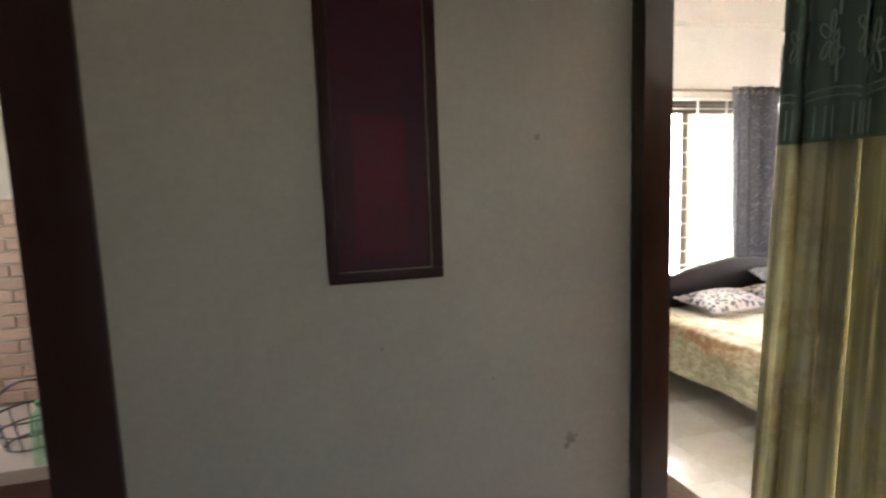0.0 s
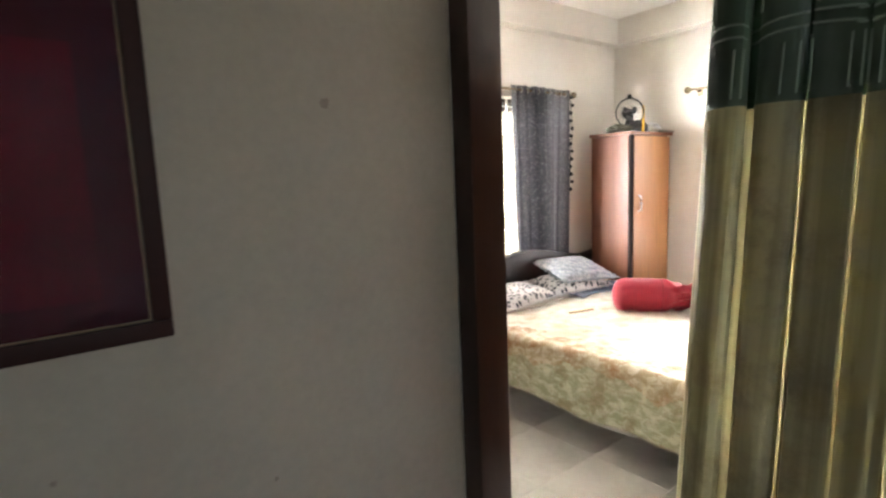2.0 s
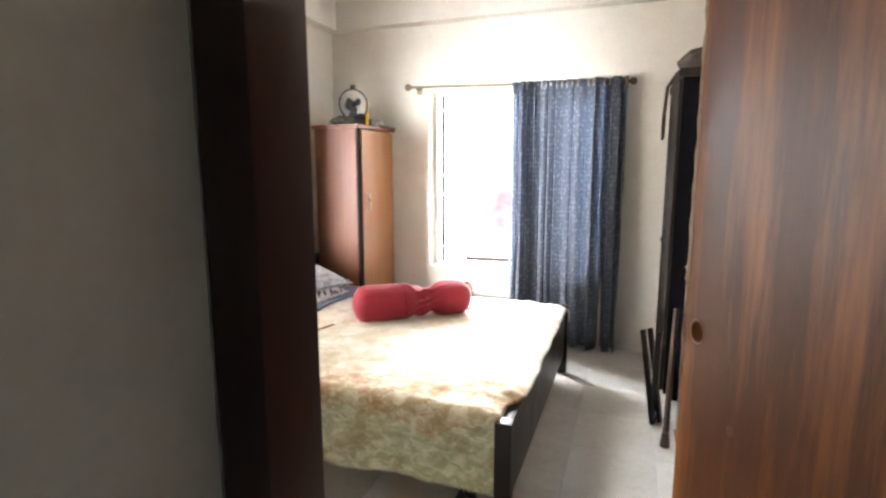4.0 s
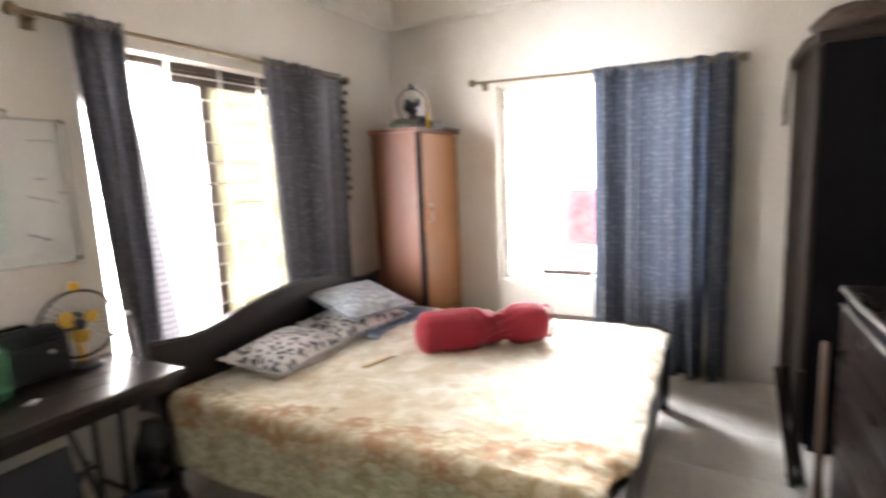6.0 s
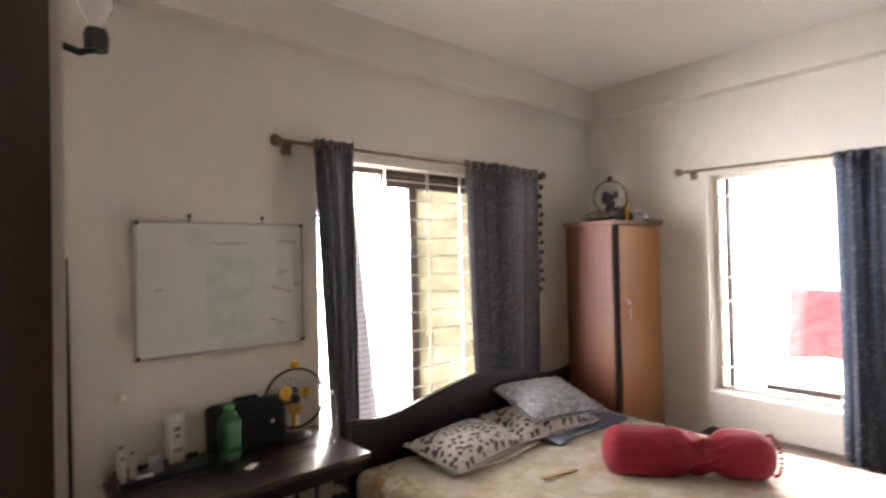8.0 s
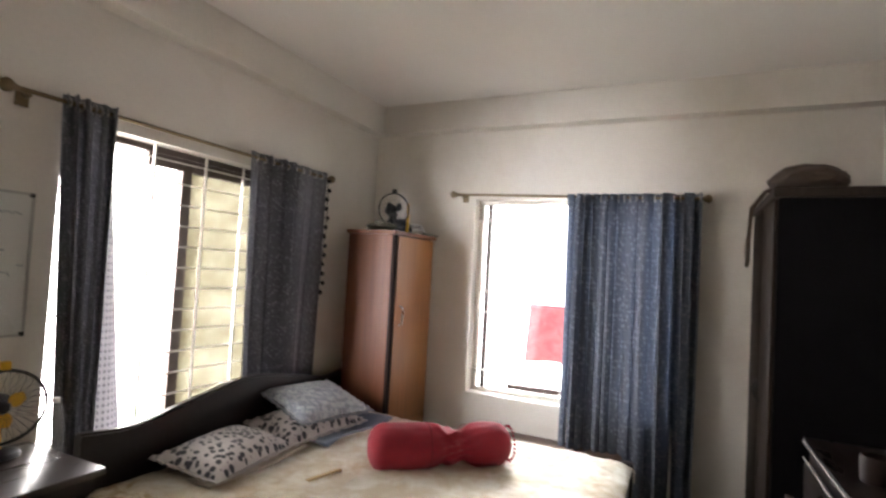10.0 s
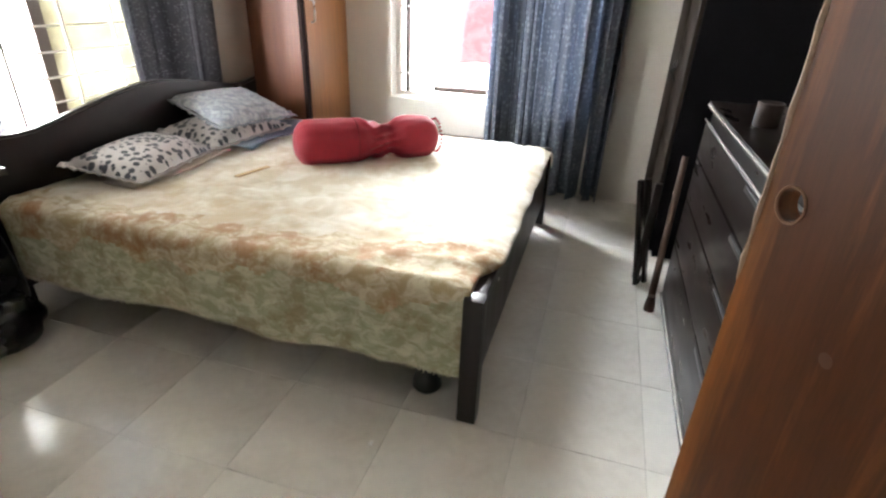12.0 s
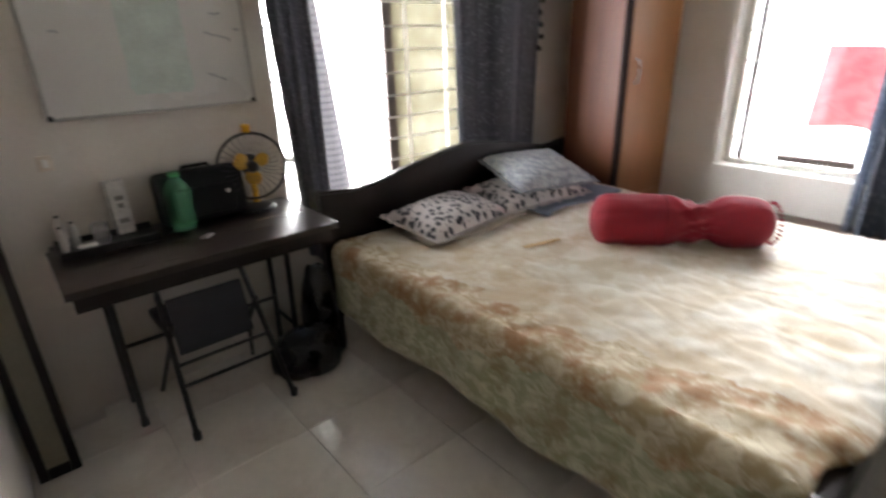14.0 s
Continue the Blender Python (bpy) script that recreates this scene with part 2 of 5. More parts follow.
# Invented opening, out of view, for the added kitchen lamp.
structure("wall_hall_west", wall_with_hole("y", -1.75, 3.0, -3.2, -3.0, 0, ZC, [(1.1, 2.0, 0.9, 2.1)]), M_HALL, "plain beige outer wall with an added opening for light")
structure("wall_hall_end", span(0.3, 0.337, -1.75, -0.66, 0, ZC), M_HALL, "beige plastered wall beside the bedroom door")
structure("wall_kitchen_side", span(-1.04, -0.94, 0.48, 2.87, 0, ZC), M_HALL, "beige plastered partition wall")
structure("ceiling", span(-3.2, XE + 0.2, -1.95, 3.0, ZC, ZC + 0.15), M_CEIL, "off-white painted concrete ceiling", "ceiling")
structure("beam_north", span(XW, XE - 0.12, YN - 0.12, YN, 2.72, ZC), M_WALL, "cream plastered ceiling beam", "beam")
structure("beam_east", span(XE - 0.12, XE, YS, YN, 2.72, ZC), M_WALL, "cream plastered ceiling beam", "beam")
structure("floor", span(-3.2, XE + 0.2, -1.95, 3.0, -0.15, -0.004), M_GROUT, "grey ceramic tiled floor", "floor")
structure("ground", span(-300, 300, -300, 300, -3.3, -3.2), mat("pale_ground", (0.4, 0.39, 0.35), 0.9, scale=0.3), "pale dusty ground outside", "ground")

# ---- entry door ----
structure("door_frame_entry", join_bm(span(0.335, 0.428, 0.298, 0.358, 0, 2.07, 0.006), span(0.335, 0.428, -0.66, -0.597, 0, 2.07, 0.006),
          span(0.335, 0.428, -0.66, 0.358, 2.07, DOOR_H - 0.002, 0.006)), M_FRAME, "dark red-brown varnished wooden door frame", "door frame", smooth=True)
structure("door_frame_inner", join_bm(span(0.44, 0.507, 0.796, 0.829, 0, 2.6, 0.004), span(0.44, 0.460, 0.785, 0.796, 0, 2.6, 0.002)), M_FRAME, "dark brown wooden frame post on the bedroom wall", "door frame", smooth=True)
structure("door_frame_kitchen", join_bm(span(-1.19, -1.04, 0.345, 0.485, 0, 2.07, 0.006), span(-2.05, -1.95, 0.345, 0.485, 0, 2.07, 0.006),
          span(-1.95, -1.19, 0.345, 0.485, 2.0, 2.09, 0.006)), M_FRAME, "dark shiny wooden door frame in the hall", "door frame", smooth=True)


def door_leaf():
    d = thing("door", Matrix.Translation((0.50, -0.62, 0)) @ pose(0, 0, 0, 0, 0, 24.0), "open red-brown wooden door leaf with an empty lock hole", "door")
    w, h, t = 1.06, 2.06, 0.036
    hole_x, hole_z, r = w - 0.062, 1.077, 0.027
    bm = bmesh.new()
    # leaf face with a round lock hole bored through it
    ring = [(hole_x + r * math.cos(2 * math.pi * i / 24 + math.pi / 4), hole_z + r * math.sin(2 * math.pi * i / 24 + math.pi / 4)) for i in range(24)]
    sq = []
    for i in range(24):
        a = 2 * math.pi * i / 24 + math.pi / 4
        k = 0.05 / max(abs(math.cos(a)), abs(math.sin(a)))
        sq.append((hole_x + k * math.cos(a), hole_z + k * math.sin(a)))
    for y in (-t / 2, t / 2):
        vi = [bm.verts.new((x, y, z)) for x, z in ring]
        vo = [bm.verts.new((x, y, z)) for x, z in sq]
        for i in range(24):
            bm.faces.new((vi[i], vi[(i + 1) % 24], vo[(i + 1) % 24], vo[i]))
    bm.verts.ensure_lookup_table()
    for i in range(24):
        j = (i + 1) % 24
        bm.faces.new((bm.verts[i], bm.verts[j], bm.verts[48 + j], bm.verts[48 + i]))
    bmesh.ops.recalc_face_normals(bm, faces=list(bm.faces))
    slabs = [span(0, hole_x - 0.05, -t / 2, t / 2, 0.012, h), span(hole_x + 0.05, w, -t / 2, t / 2, 0.012, h),
             span(hole_x - 0.05, hole_x + 0.05, -t / 2, t / 2, 0.012, hole_z - 0.05), span(hole_x - 0.05, hole_x + 0.05, -t / 2, t / 2, hole_z + 0.05, h)]
    part("leaf", join_bm(bm, *slabs), M_LEAF, d)
    rim = [(hole_x + 0.031 * math.cos(a), t / 2 + 0.001, hole_z + 0.031 * math.sin(a)) for a in [2 * math.pi * i / 28 for i in range(28)]]
    part("hole_rim", tube_bm(rim, 0.0026, 6, True), mat("raw_wood", (0.19, 0.10, 0.055), 0.8), d, "splintered pale rim of the lock hole")
    knob = lathe_bm([(0, 0), (0.012, 0.001), (0.013, 0.002), (0.0, 0.0025)], 14, m=Matrix.Translation((hole_x - 0.165, t / 2, hole_z - 0.19)) @ pose(0, 0, 0, -90))
    part("screw_mark", knob, mat("dark_stain", (0.07, 0.025, 0.012), 0.6), d, "dark round filled mark")
    rnd = random.Random(3)
    edge = [(w + 0.001, t / 2 - 0.002 + rnd.uniform(-0.002, 0.002), 0.9 + i * 0.045) for i in range(26)]
    part("worn_edge", tube_bm(edge, lambda u: 0.004 + 0.0035 * abs(math.sin(u * 37)), 6), mat("worn_edge_wood", (0.24, 0.16, 0.105), 0.8, var=0.3, scale=30), d, "chipped pale edge")
    return d


door_leaf()


# ---- cloth materials ----
def cloth_pattern(name, base, dark, scale, rough=0.75, kind="lattice", amount=0.6, trans=0.0, extra=None, sheen=0.2):
    """Woven cloth with a procedural motif in object space or along the sheet's own u, v."""
    m = bpy.data.materials.new(name)
    m.use_nodes = True
    nt = m.node_tree
    b = nt.nodes["Principled BSDF"]
    tc = nt.nodes.new("ShaderNodeTexCoord")
    mp = nt.nodes.new("ShaderNodeMapping")
    mp.inputs["Scale"].default_value = scale
    nt.links.new(tc.outputs["UV"], mp.inputs[0])
    if kind == "lattice":
        w = nt.nodes.new("ShaderNodeTexVoronoi")
        w.distance = "MANHATTAN"
        w.inputs["Randomness"].default_value = 0.0
        w.inputs["Scale"].default_value = 1.0
        nt.links.new(mp.outputs[0], w.inputs["Vector"])
        val = w.outputs["Distance"]
        lo, hi = 0.28, 0.42
    elif kind == "spots":
        w = nt.nodes.new("ShaderNodeTexVoronoi")
        w.inputs["Scale"].default_value = 1.0
        w.inputs["Randomness"].default_value = 0.7
        nz = nt.nodes.new("ShaderNodeTexNoise")
        nz.inputs["Scale"].default_value = 1.4
        mixv = nt.nodes.new("ShaderNodeMixRGB")
        mixv.inputs[0].default_value = 0.22
        nt.links.new(mp.outputs[0], nz.inputs["Vector"])
        nt.links.new(mp.outputs[0], mixv.inputs[1])
        nt.links.new(nz.outputs["Color"], mixv.inputs[2])
        nt.links.new(mixv.outputs[0], w.inputs["Vector"])
        val = w.outputs["Distance"]
        lo, hi = 0.41, 0.46
    elif kind == "specks":
        w = nt.nodes.new("ShaderNodeTexVoronoi")
        w.inputs["Scale"].default_value, w.inputs["Randomness"].default_value = 1.0, 0.55
        big = nt.nodes.new("ShaderNodeTexNoise")
        big.inputs["Scale"].default_value, big.inputs["Detail"].default_value = 0.35, 4
        nt.links.new(mp.outputs[0], w.inputs["Vector"])
        nt.links.new(mp.outputs[0], big.inputs["Vector"])
        sm = nt.nodes.new("ShaderNodeMath")
        sm.operation, sm.inputs[1].default_value = "MULTIPLY_ADD", 0.75
        nt.links.new(big.outputs[0], sm.inputs[0])
        nt.links.new(w.outputs["Distance"], sm.inputs[2])
        val = sm.outputs[0]
        lo, hi = 0.52, 0.80
    elif kind == "stripes":
        w = nt.nodes.new("ShaderNodeTexNoise")
        w.inputs["Scale"].default_value, w.inputs["Detail"].default_value = 1.0, 3
        nt.links.new(mp.outputs[0], w.inputs["Vector"])
        val = w.outputs[0]
        lo, hi = 0.42, 0.60
    else:
        w = nt.nodes.new("ShaderNodeTexNoise")
        w.inputs["Scale"].default_value, w.inputs["Detail"].default_value, w.inputs["Roughness"].default_value = 1.0, 7, 0.62
        w.inputs["Distortion"].default_value = 0.8
        nt.links.new(mp.outputs[0], w.inputs["Vector"])
        val = w.outputs[0]
        lo, hi = 0.42, 0.62
    r = nt.nodes.new("ShaderNodeValToRGB")
    r.color_ramp.elements[0].position, r.color_ramp.elements[1].position = lo, hi
    r.color_ramp.elements[0].color, r.color_ramp.elements[1].color = (*dark, 1), (*base, 1)
    nt.links.new(val, r.inputs[0])
    col = r.outputs[0]
    if extra:
        n3 = nt.nodes.new("ShaderNodeTexNoise")
        n3.inputs["Scale"].default_value, n3.inputs["Detail"].default_value, n3.inputs["Roughness"].default_value = extra[1], 9, 0.72
        nt.links.new(tc.outputs["Object"], n3.inputs["Vector"])
        r3 = nt.nodes.new("ShaderNodeValToRGB")
        r3.color_ramp.elements[0].position, r3.color_ramp.elements[1].position = 0.50, 0.60
        r3.color_ramp.elements[1].color = (extra[2],) * 3 + (1,)
        nt.links.new(n3.outputs[0], r3.inputs[0])
        mx = nt.nodes.new("ShaderNodeMixRGB")
        nt.links.new(r3.outputs[0], mx.inputs[0])
        nt.links.new(col, mx.inputs[1])
        mx.inputs[2].default_value = (*extra[0], 1)
        col = mx.outputs[0]
    nt.links.new(col, b.inputs["Base Color"])
    b.inputs["Roughness"].default_value = rough
    b.inputs["Sheen Weight"].default_value = sheen
    fine = nt.nodes.new("ShaderNodeTexNoise")
    fine.inputs["Scale"].default_value, fine.inputs["Detail"].default_value = 260, 2
    nt.links.new(tc.outputs["Object"], fine.inputs["Vector"])
    mixb = nt.nodes.new("ShaderNodeMath")
    nt.links.new(fine.outputs[0], mixb.inputs[0])
    nt.links.new(val, mixb.inputs[1])
    bp = nt.nodes.new("ShaderNodeBump")
    bp.inputs["Strength"].default_value, bp.inputs["Distance"].default_value = 0.25, 0.002
    nt.links.new(mixb.outputs[0], bp.inputs["Height"])
    nt.links.new(bp.outputs[0], b.inputs["Normal"])
    if trans:
        tr = nt.nodes.new("ShaderNodeBsdfTranslucent")
        nt.links.new(col, tr.inputs[0])
        ms = nt.nodes.new("ShaderNodeMixShader")
        ms.inputs[0].default_value = trans
        nt.links.new(b.outputs[0], ms.inputs[1])
        nt.links.new(tr.outputs[0], ms.inputs[2])
        nt.links.new(ms.outputs[0], nt.nodes["Material Output"].inputs[0])
    return m


M_CURT = cloth_pattern("grey_blue_curtain_cloth", (0.15, 0.152, 0.172), (0.37, 0.372, 0.395), (120, 130, 1), 0.45, "specks", trans=0.4)
M_CURTE = cloth_pattern("blue_curtain_cloth", (0.15, 0.17, 0.215), (0.32, 0.355, 0.41), (150, 60, 1), 0.5, "specks", trans=0.5)
M_SHEER = cloth_pattern("silver_lattice_curtain_cloth", (0.38, 0.375, 0.39), (0.17, 0.17, 0.19), (7, 56, 1), 0.55, "lattice", trans=0.55)
M_DOORC_TOP = cloth_pattern("dark_green_curtain_cloth", (0.105, 0.160, 0.115), (0.165, 0.225, 0.165), (60, 0.6, 1), 0.33, "stripes", trans=0.45)
M_DOORC_LOW = cloth_pattern("olive_brown_curtain_cloth", (0.52, 0.485, 0.31), (0.80, 0.76, 0.56), (110, 1.6, 1), 0.36, "stripes", trans=0.66, extra=((0.40, 0.33, 0.19), 5.0, 0.6))
M_STITCH = mat("pale_green_thread", (0.25, 0.32, 0.25), 0.45, bump=0.1)
M_SPREAD = cloth_pattern("bedspread_cloth", (0.66, 0.63, 0.54), (0.53, 0.46, 0.33), (12, 12, 1), 0.85, "noise", extra=((0.43, 0.31, 0.16), 2.4, 0.6))
M_SPREAD_SIDE = cloth_pattern("bedspread_border_cloth", (0.60, 0.60, 0.44), (0.36, 0.36, 0.22), (46, 30, 1), 0.85, "noise", extra=((0.26, 0.18, 0.085), 6.0, 0.6))
M_SPREAD_EDGE = cloth_pattern("bedspread_floral_edge_cloth", (0.66, 0.60, 0.44), (0.40, 0.31, 0.17), (38, 30, 1), 0.85, "noise", extra=((0.32, 0.145, 0.045), 5.0, 0.8))
M_LEO = cloth_pattern("leopard_spot_cloth", (0.52, 0.485, 0.465), (0.045, 0.045, 0.055), (22, 14, 1), 0.8, "spots")
M_GREYPIL = cloth_pattern("grey_print_cloth", (0.42, 0.445, 0.455), (0.20, 0.22, 0.245), (17, 12, 1), 0.8, "noise")
M_SHEET = mat("blue_grey_sheet", (0.17, 0.20, 0.25), 0.85, var=0.15, scale=12, bump=0.3)


# ---- windows ----
def window(name, axis, at, a0, a1, z0, z1, stiles, bars, label, frame_mat, n=13):
    """Aluminium frame, sill, vertical stiles, panes and a welded grille in a wall opening."""
    w = thing(name, Matrix.Identity(4), label, "window", kind="structure")
    def blk(p, q, d0, d1, lo, hi, bev=0.003):
        return span(p, q, at + d0, at + d1, lo, hi, bev) if axis == "x" else span(at + d0, at + d1, p, q, lo, hi, bev)
    f = 0.035
    part("window_frame", join_bm(blk(a0, a1, 0.10, 0.16, z0, z0 + f), blk(a0, a1, 0.10, 0.16, z1 - f, z1),
         blk(a0, a0 + f, 0.10, 0.16, z0 + f, z1 - f), blk(a1 - f, a1, 0.10, 0.16, z0 + f, z1 - f)), frame_mat, w)
    part("window_sill", blk(a0 - 0.02, a1 + 0.02, -0.015, 0.10, z0 - 0.02, z0 + 0.004), M_WALL, w)
    for s, wd in stiles:
        part("stile", blk(s, s + wd, 0.105, 0.155, z0 + f, z1 - f), M_ALU, w)
    for v in bars:
        part("grille_post", blk(v, v + 0.012, 0.05, 0.062, z0, z1), M_GRILLE, w)
    for i in range(n):
        z = z0 + 0.07 + (z1 - z0 - 0.14) * i / (n - 1)
        part("grille_bar", blk(a0, a1, 0.062, 0.07, z - 0.004, z + 0.004, 0), M_GRILLE, w)
    return w


wn1 = window("window_1", "x", YN, WN[0], WN[1], WN[2], WN[3], [(2.272, 0.030), (2.465, 0.064)], [2.245, 2.575, 2.86], "aluminium sliding window with a white steel grille", M_ALU)
M_FROST = bpy.data.materials.new("frosted_yellow_pane")
M_FROST.use_nodes = True
fnt = M_FROST.node_tree
ftc, fn, fr = fnt.nodes.new("ShaderNodeTexCoord"), fnt.nodes.new("ShaderNodeTexNoise"), fnt.nodes.new("ShaderNodeValToRGB")
fn.inputs["Scale"].default_value, fn.inputs["Detail"].default_value = 7.0, 8
fr.color_ramp.elements[0].position, fr.color_ramp.elements[1].position = 0.36, 0.70
fr.color_ramp.elements[0].color, fr.color_ramp.elements[1].color = (0.125, 0.116, 0.082, 1), (0.205, 0.197, 0.158, 1)
fr.color_ramp.elements.new(0.50).color = (0.155, 0.146, 0.107, 1)
ftl, fmx = fnt.nodes.new("ShaderNodeBsdfTranslucent"), fnt.nodes.new("ShaderNodeMixShader")
fmx.inputs[0].default_value = 0.85
fnt.nodes["Principled BSDF"].inputs["Roughness"].default_value = 0.3
fnt.links.new(ftc.outputs["Object"], fn.inputs["Vector"])
fnt.links.new(fn.outputs[0], fr.inputs[0])
fnt.links.new(fr.outputs[0], fnt.nodes["Principled BSDF"].inputs["Base Color"])
fnt.links.new(fr.outputs[0], ftl.inputs[0])
fnt.links.new(fnt.nodes["Principled BSDF"].outputs[0], fmx.inputs[1])
fnt.links.new(ftl.outputs[0], fmx.inputs[2])
fnt.links.new(fmx.outputs[0], fnt.nodes["Material Output"].inputs[0])
pn = part("pane", span(2.529, 3.295, YN + 0.125, YN + 0.131, 0.65, 2.06), M_FROST, wn1, "yellowish patterned glass pane")
pn.visible_shadow = False
part("top_rail", span(2.254, 3.295, YN + 0.107, YN + 0.153, 2.06, 2.128, 0.003), M_ALU, wn1)
# White frame colour stands in for daylight glare washing the frame out; grille omitted.
we1 = window("window_2", "y", XE, WE[0], WE[1], WE[2], WE[3], [(1.60, 0.03)], [], "open window with a glare-whitened frame and bright daylight behind", M_GRILLE, 0)
for z in (0.78, 1.25, 1.42, 2.0):
    part("hinge_bracket", span(XE + 0.06, XE + 0.11, 1.60, 1.70, z, z + 0.012), M_GRILLE, we1)
part("bottom_rail", span(XE + 0.107, XE + 0.153, 0.98, 1.40, 0.66, 0.70, 0.003), M_ALU, we1)

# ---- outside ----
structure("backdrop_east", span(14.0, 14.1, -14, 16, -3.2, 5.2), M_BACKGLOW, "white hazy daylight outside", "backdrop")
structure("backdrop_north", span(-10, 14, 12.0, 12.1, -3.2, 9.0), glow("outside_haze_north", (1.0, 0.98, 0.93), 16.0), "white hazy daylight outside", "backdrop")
red_cloth = thing("hanging_cloth", Matrix.Translation((XE + 0.6, 1.10, 0.80)), "faded red cloth hanging on a line outside", "cloth")
part("cloth", grid_bm(lambda u, v: (0.02 * math.sin(u * 14), -0.28 + 0.56 * u + 0.03 * (1 - v), 0.52 * v + 0.03 * math.sin(3 * u) * (1 - v)), 24, 8), cloth_pattern("red_washing_cloth", (0.58, 0.20, 0.215), (0.50, 0.14, 0.155), (5, 5, 1), 0.8, "noise", trans=0.5), red_cloth, thick=0.002)
part("line", tube_bm([(0, -1.6, 0.54), (0, 0, 0.52), (0, 1.6, 0.54)], 0.003, 6), M_METAL, red_cloth, "thin washing line")
part("line_post", tube_bm([(0, -1.6, 0.6), (0, -1.6, -4.0)], 0.02, 8), M_METAL, red_cloth)


# ---- curtains ----
def curtain(name, m, width, z0, z1, folds, depth, material, label, taper=(1.0, 1.0), lean=0.0, rings=True, seed=1, hem=0.0, warp=0.0, curl=0.0, stitched=False):
    """A hanging curtain: local x across, y out of the wall, with folds, rings at the top and a hem."""
    c = thing(name, m, label, "curtain")
    rnd = random.Random(seed)
    ph = [rnd.uniform(0, 6.28) for _ in range(4)]
    def fn(u, v):
        k = taper[0] + (taper[1] - taper[0]) * (1 - v)
        turn = max(0.0, (u - 0.94) / 0.06)
        uw = u + warp * math.sin(math.pi * u) ** 2 * 0.22 + 0.25 / folds * math.sin(6.3 * u + ph[0])
        a = uw * folds * 2 * math.pi + 0.45 * (1 - v) * math.sin(5 * u + ph[1]) + 0.25 * math.sin(3.1 * v + 9 * u)
        d = depth * (0.75 + 0.45 * math.sin(7.3 * u + ph[2])) * (0.7 + 0.4 * (1 - v))
        x = (u - 0.5) * width * k + lean * (1 - v) + 0.014 * math.sin(2 * a + ph[3]) * (1 - (turn if curl else 0)) + 0.3 * curl * turn
        return (x, (d * math.sin(a) + 0.3 * d * math.sin(2.3 * a + ph[1])) * (1 - (turn if curl else 0)) - curl * turn ** 0.7, z0 + (z1 - z0) * v + hem * math.sin(a * 0.5) * (1 - v))
    mats = material if isinstance(material, tuple) else ((material, z1),)
    lo = z0
    for n, (mt, hi) in enumerate(mats):
        a0, a1 = (lo - z0) / (z1 - z0), (hi - z0) / (z1 - z0)
        nm, lb = [("lower_panel", "olive brown patterned lower panel"), ("top_panel", "dark green embroidered top")][n] if len(mats) > 1 else ("cloth", "")
        part(nm, grid_bm(lambda u, v, a0=a0, a1=a1: fn(u, a0 + (a1 - a0) * v), folds * 16, 36 if n == 0 else 14), mt, c, lb, thick=0.003)
        lo = hi
    if stitched:
        def on_cloth(u, z):
            return Vector(fn(u, (z - z0) / (z1 - z0))) + Vector((0, 0.0035, 0))
        leaves, lines = [], []
        for i in range(44):
            u0 = 0.02 + 0.0218 * i
            for zc in (1.69 + 0.03 * (i % 2), 1.79 + 0.03 * (i % 2), 1.90 + 0.03 * (i % 2), 2.01 + 0.03 * (i % 2)):
                for k in range(5):
                    ang = 0.5 + 2 * math.pi * k / 5 + rnd.uniform(-0.2, 0.2)
                    pts = []
                    for t in range(12):
                        q = 2 * math.pi * t / 12
                        al, ac = 0.024 + 0.017 * math.cos(q), 0.0085 * math.sin(q)
                        dx, dz = al * math.cos(ang) - ac * math.sin(ang), al * math.sin(ang) + ac * math.cos(ang)
                        pts.append(on_cloth(min(0.99, max(0.01, u0 + dx * 0.20)), zc + dz))
                    leaves.append(tube_bm(pts, 0.0013, 4, True))
            for du in (0.0, 0.006):
                lines.append(tube_bm([on_cloth(u0 + du, 1.572 + 0.006 * t) for t in range(9)], 0.0013, 4))
        for zc in (1.626, 1.638):
            lines.append(tube_bm([on_cloth(0.01 + 0.98 * t / 240, zc + 0.008 * abs(math.sin(t * 0.23))) for t in range(241)], 0.0013, 4))
        tagged(part("leaf_embroidery", join_bm(*leaves), M_STITCH, c), "pale green outlined leaf sprigs", kind="stuff")
        tagged(part("stripe_embroidery", join_bm(*lines), M_STITCH, c), "pale vertical stitched stripes", kind="stuff")
    if rings:
        for i in range(folds * 2):
            u = (i + 0.5) / (folds * 2)
            x = (u - 0.5) * width * taper[0]
            ring = [(x, 0.021 * math.cos(t), z1 - 0.035 + 0.021 * math.sin(t)) for t in [2 * math.pi * k / 14 for k in range(14)]]
            part("eyelet", tube_bm(ring, 0.0045, 6, True), M_METAL, c, "silver eyelet ring")
    return c


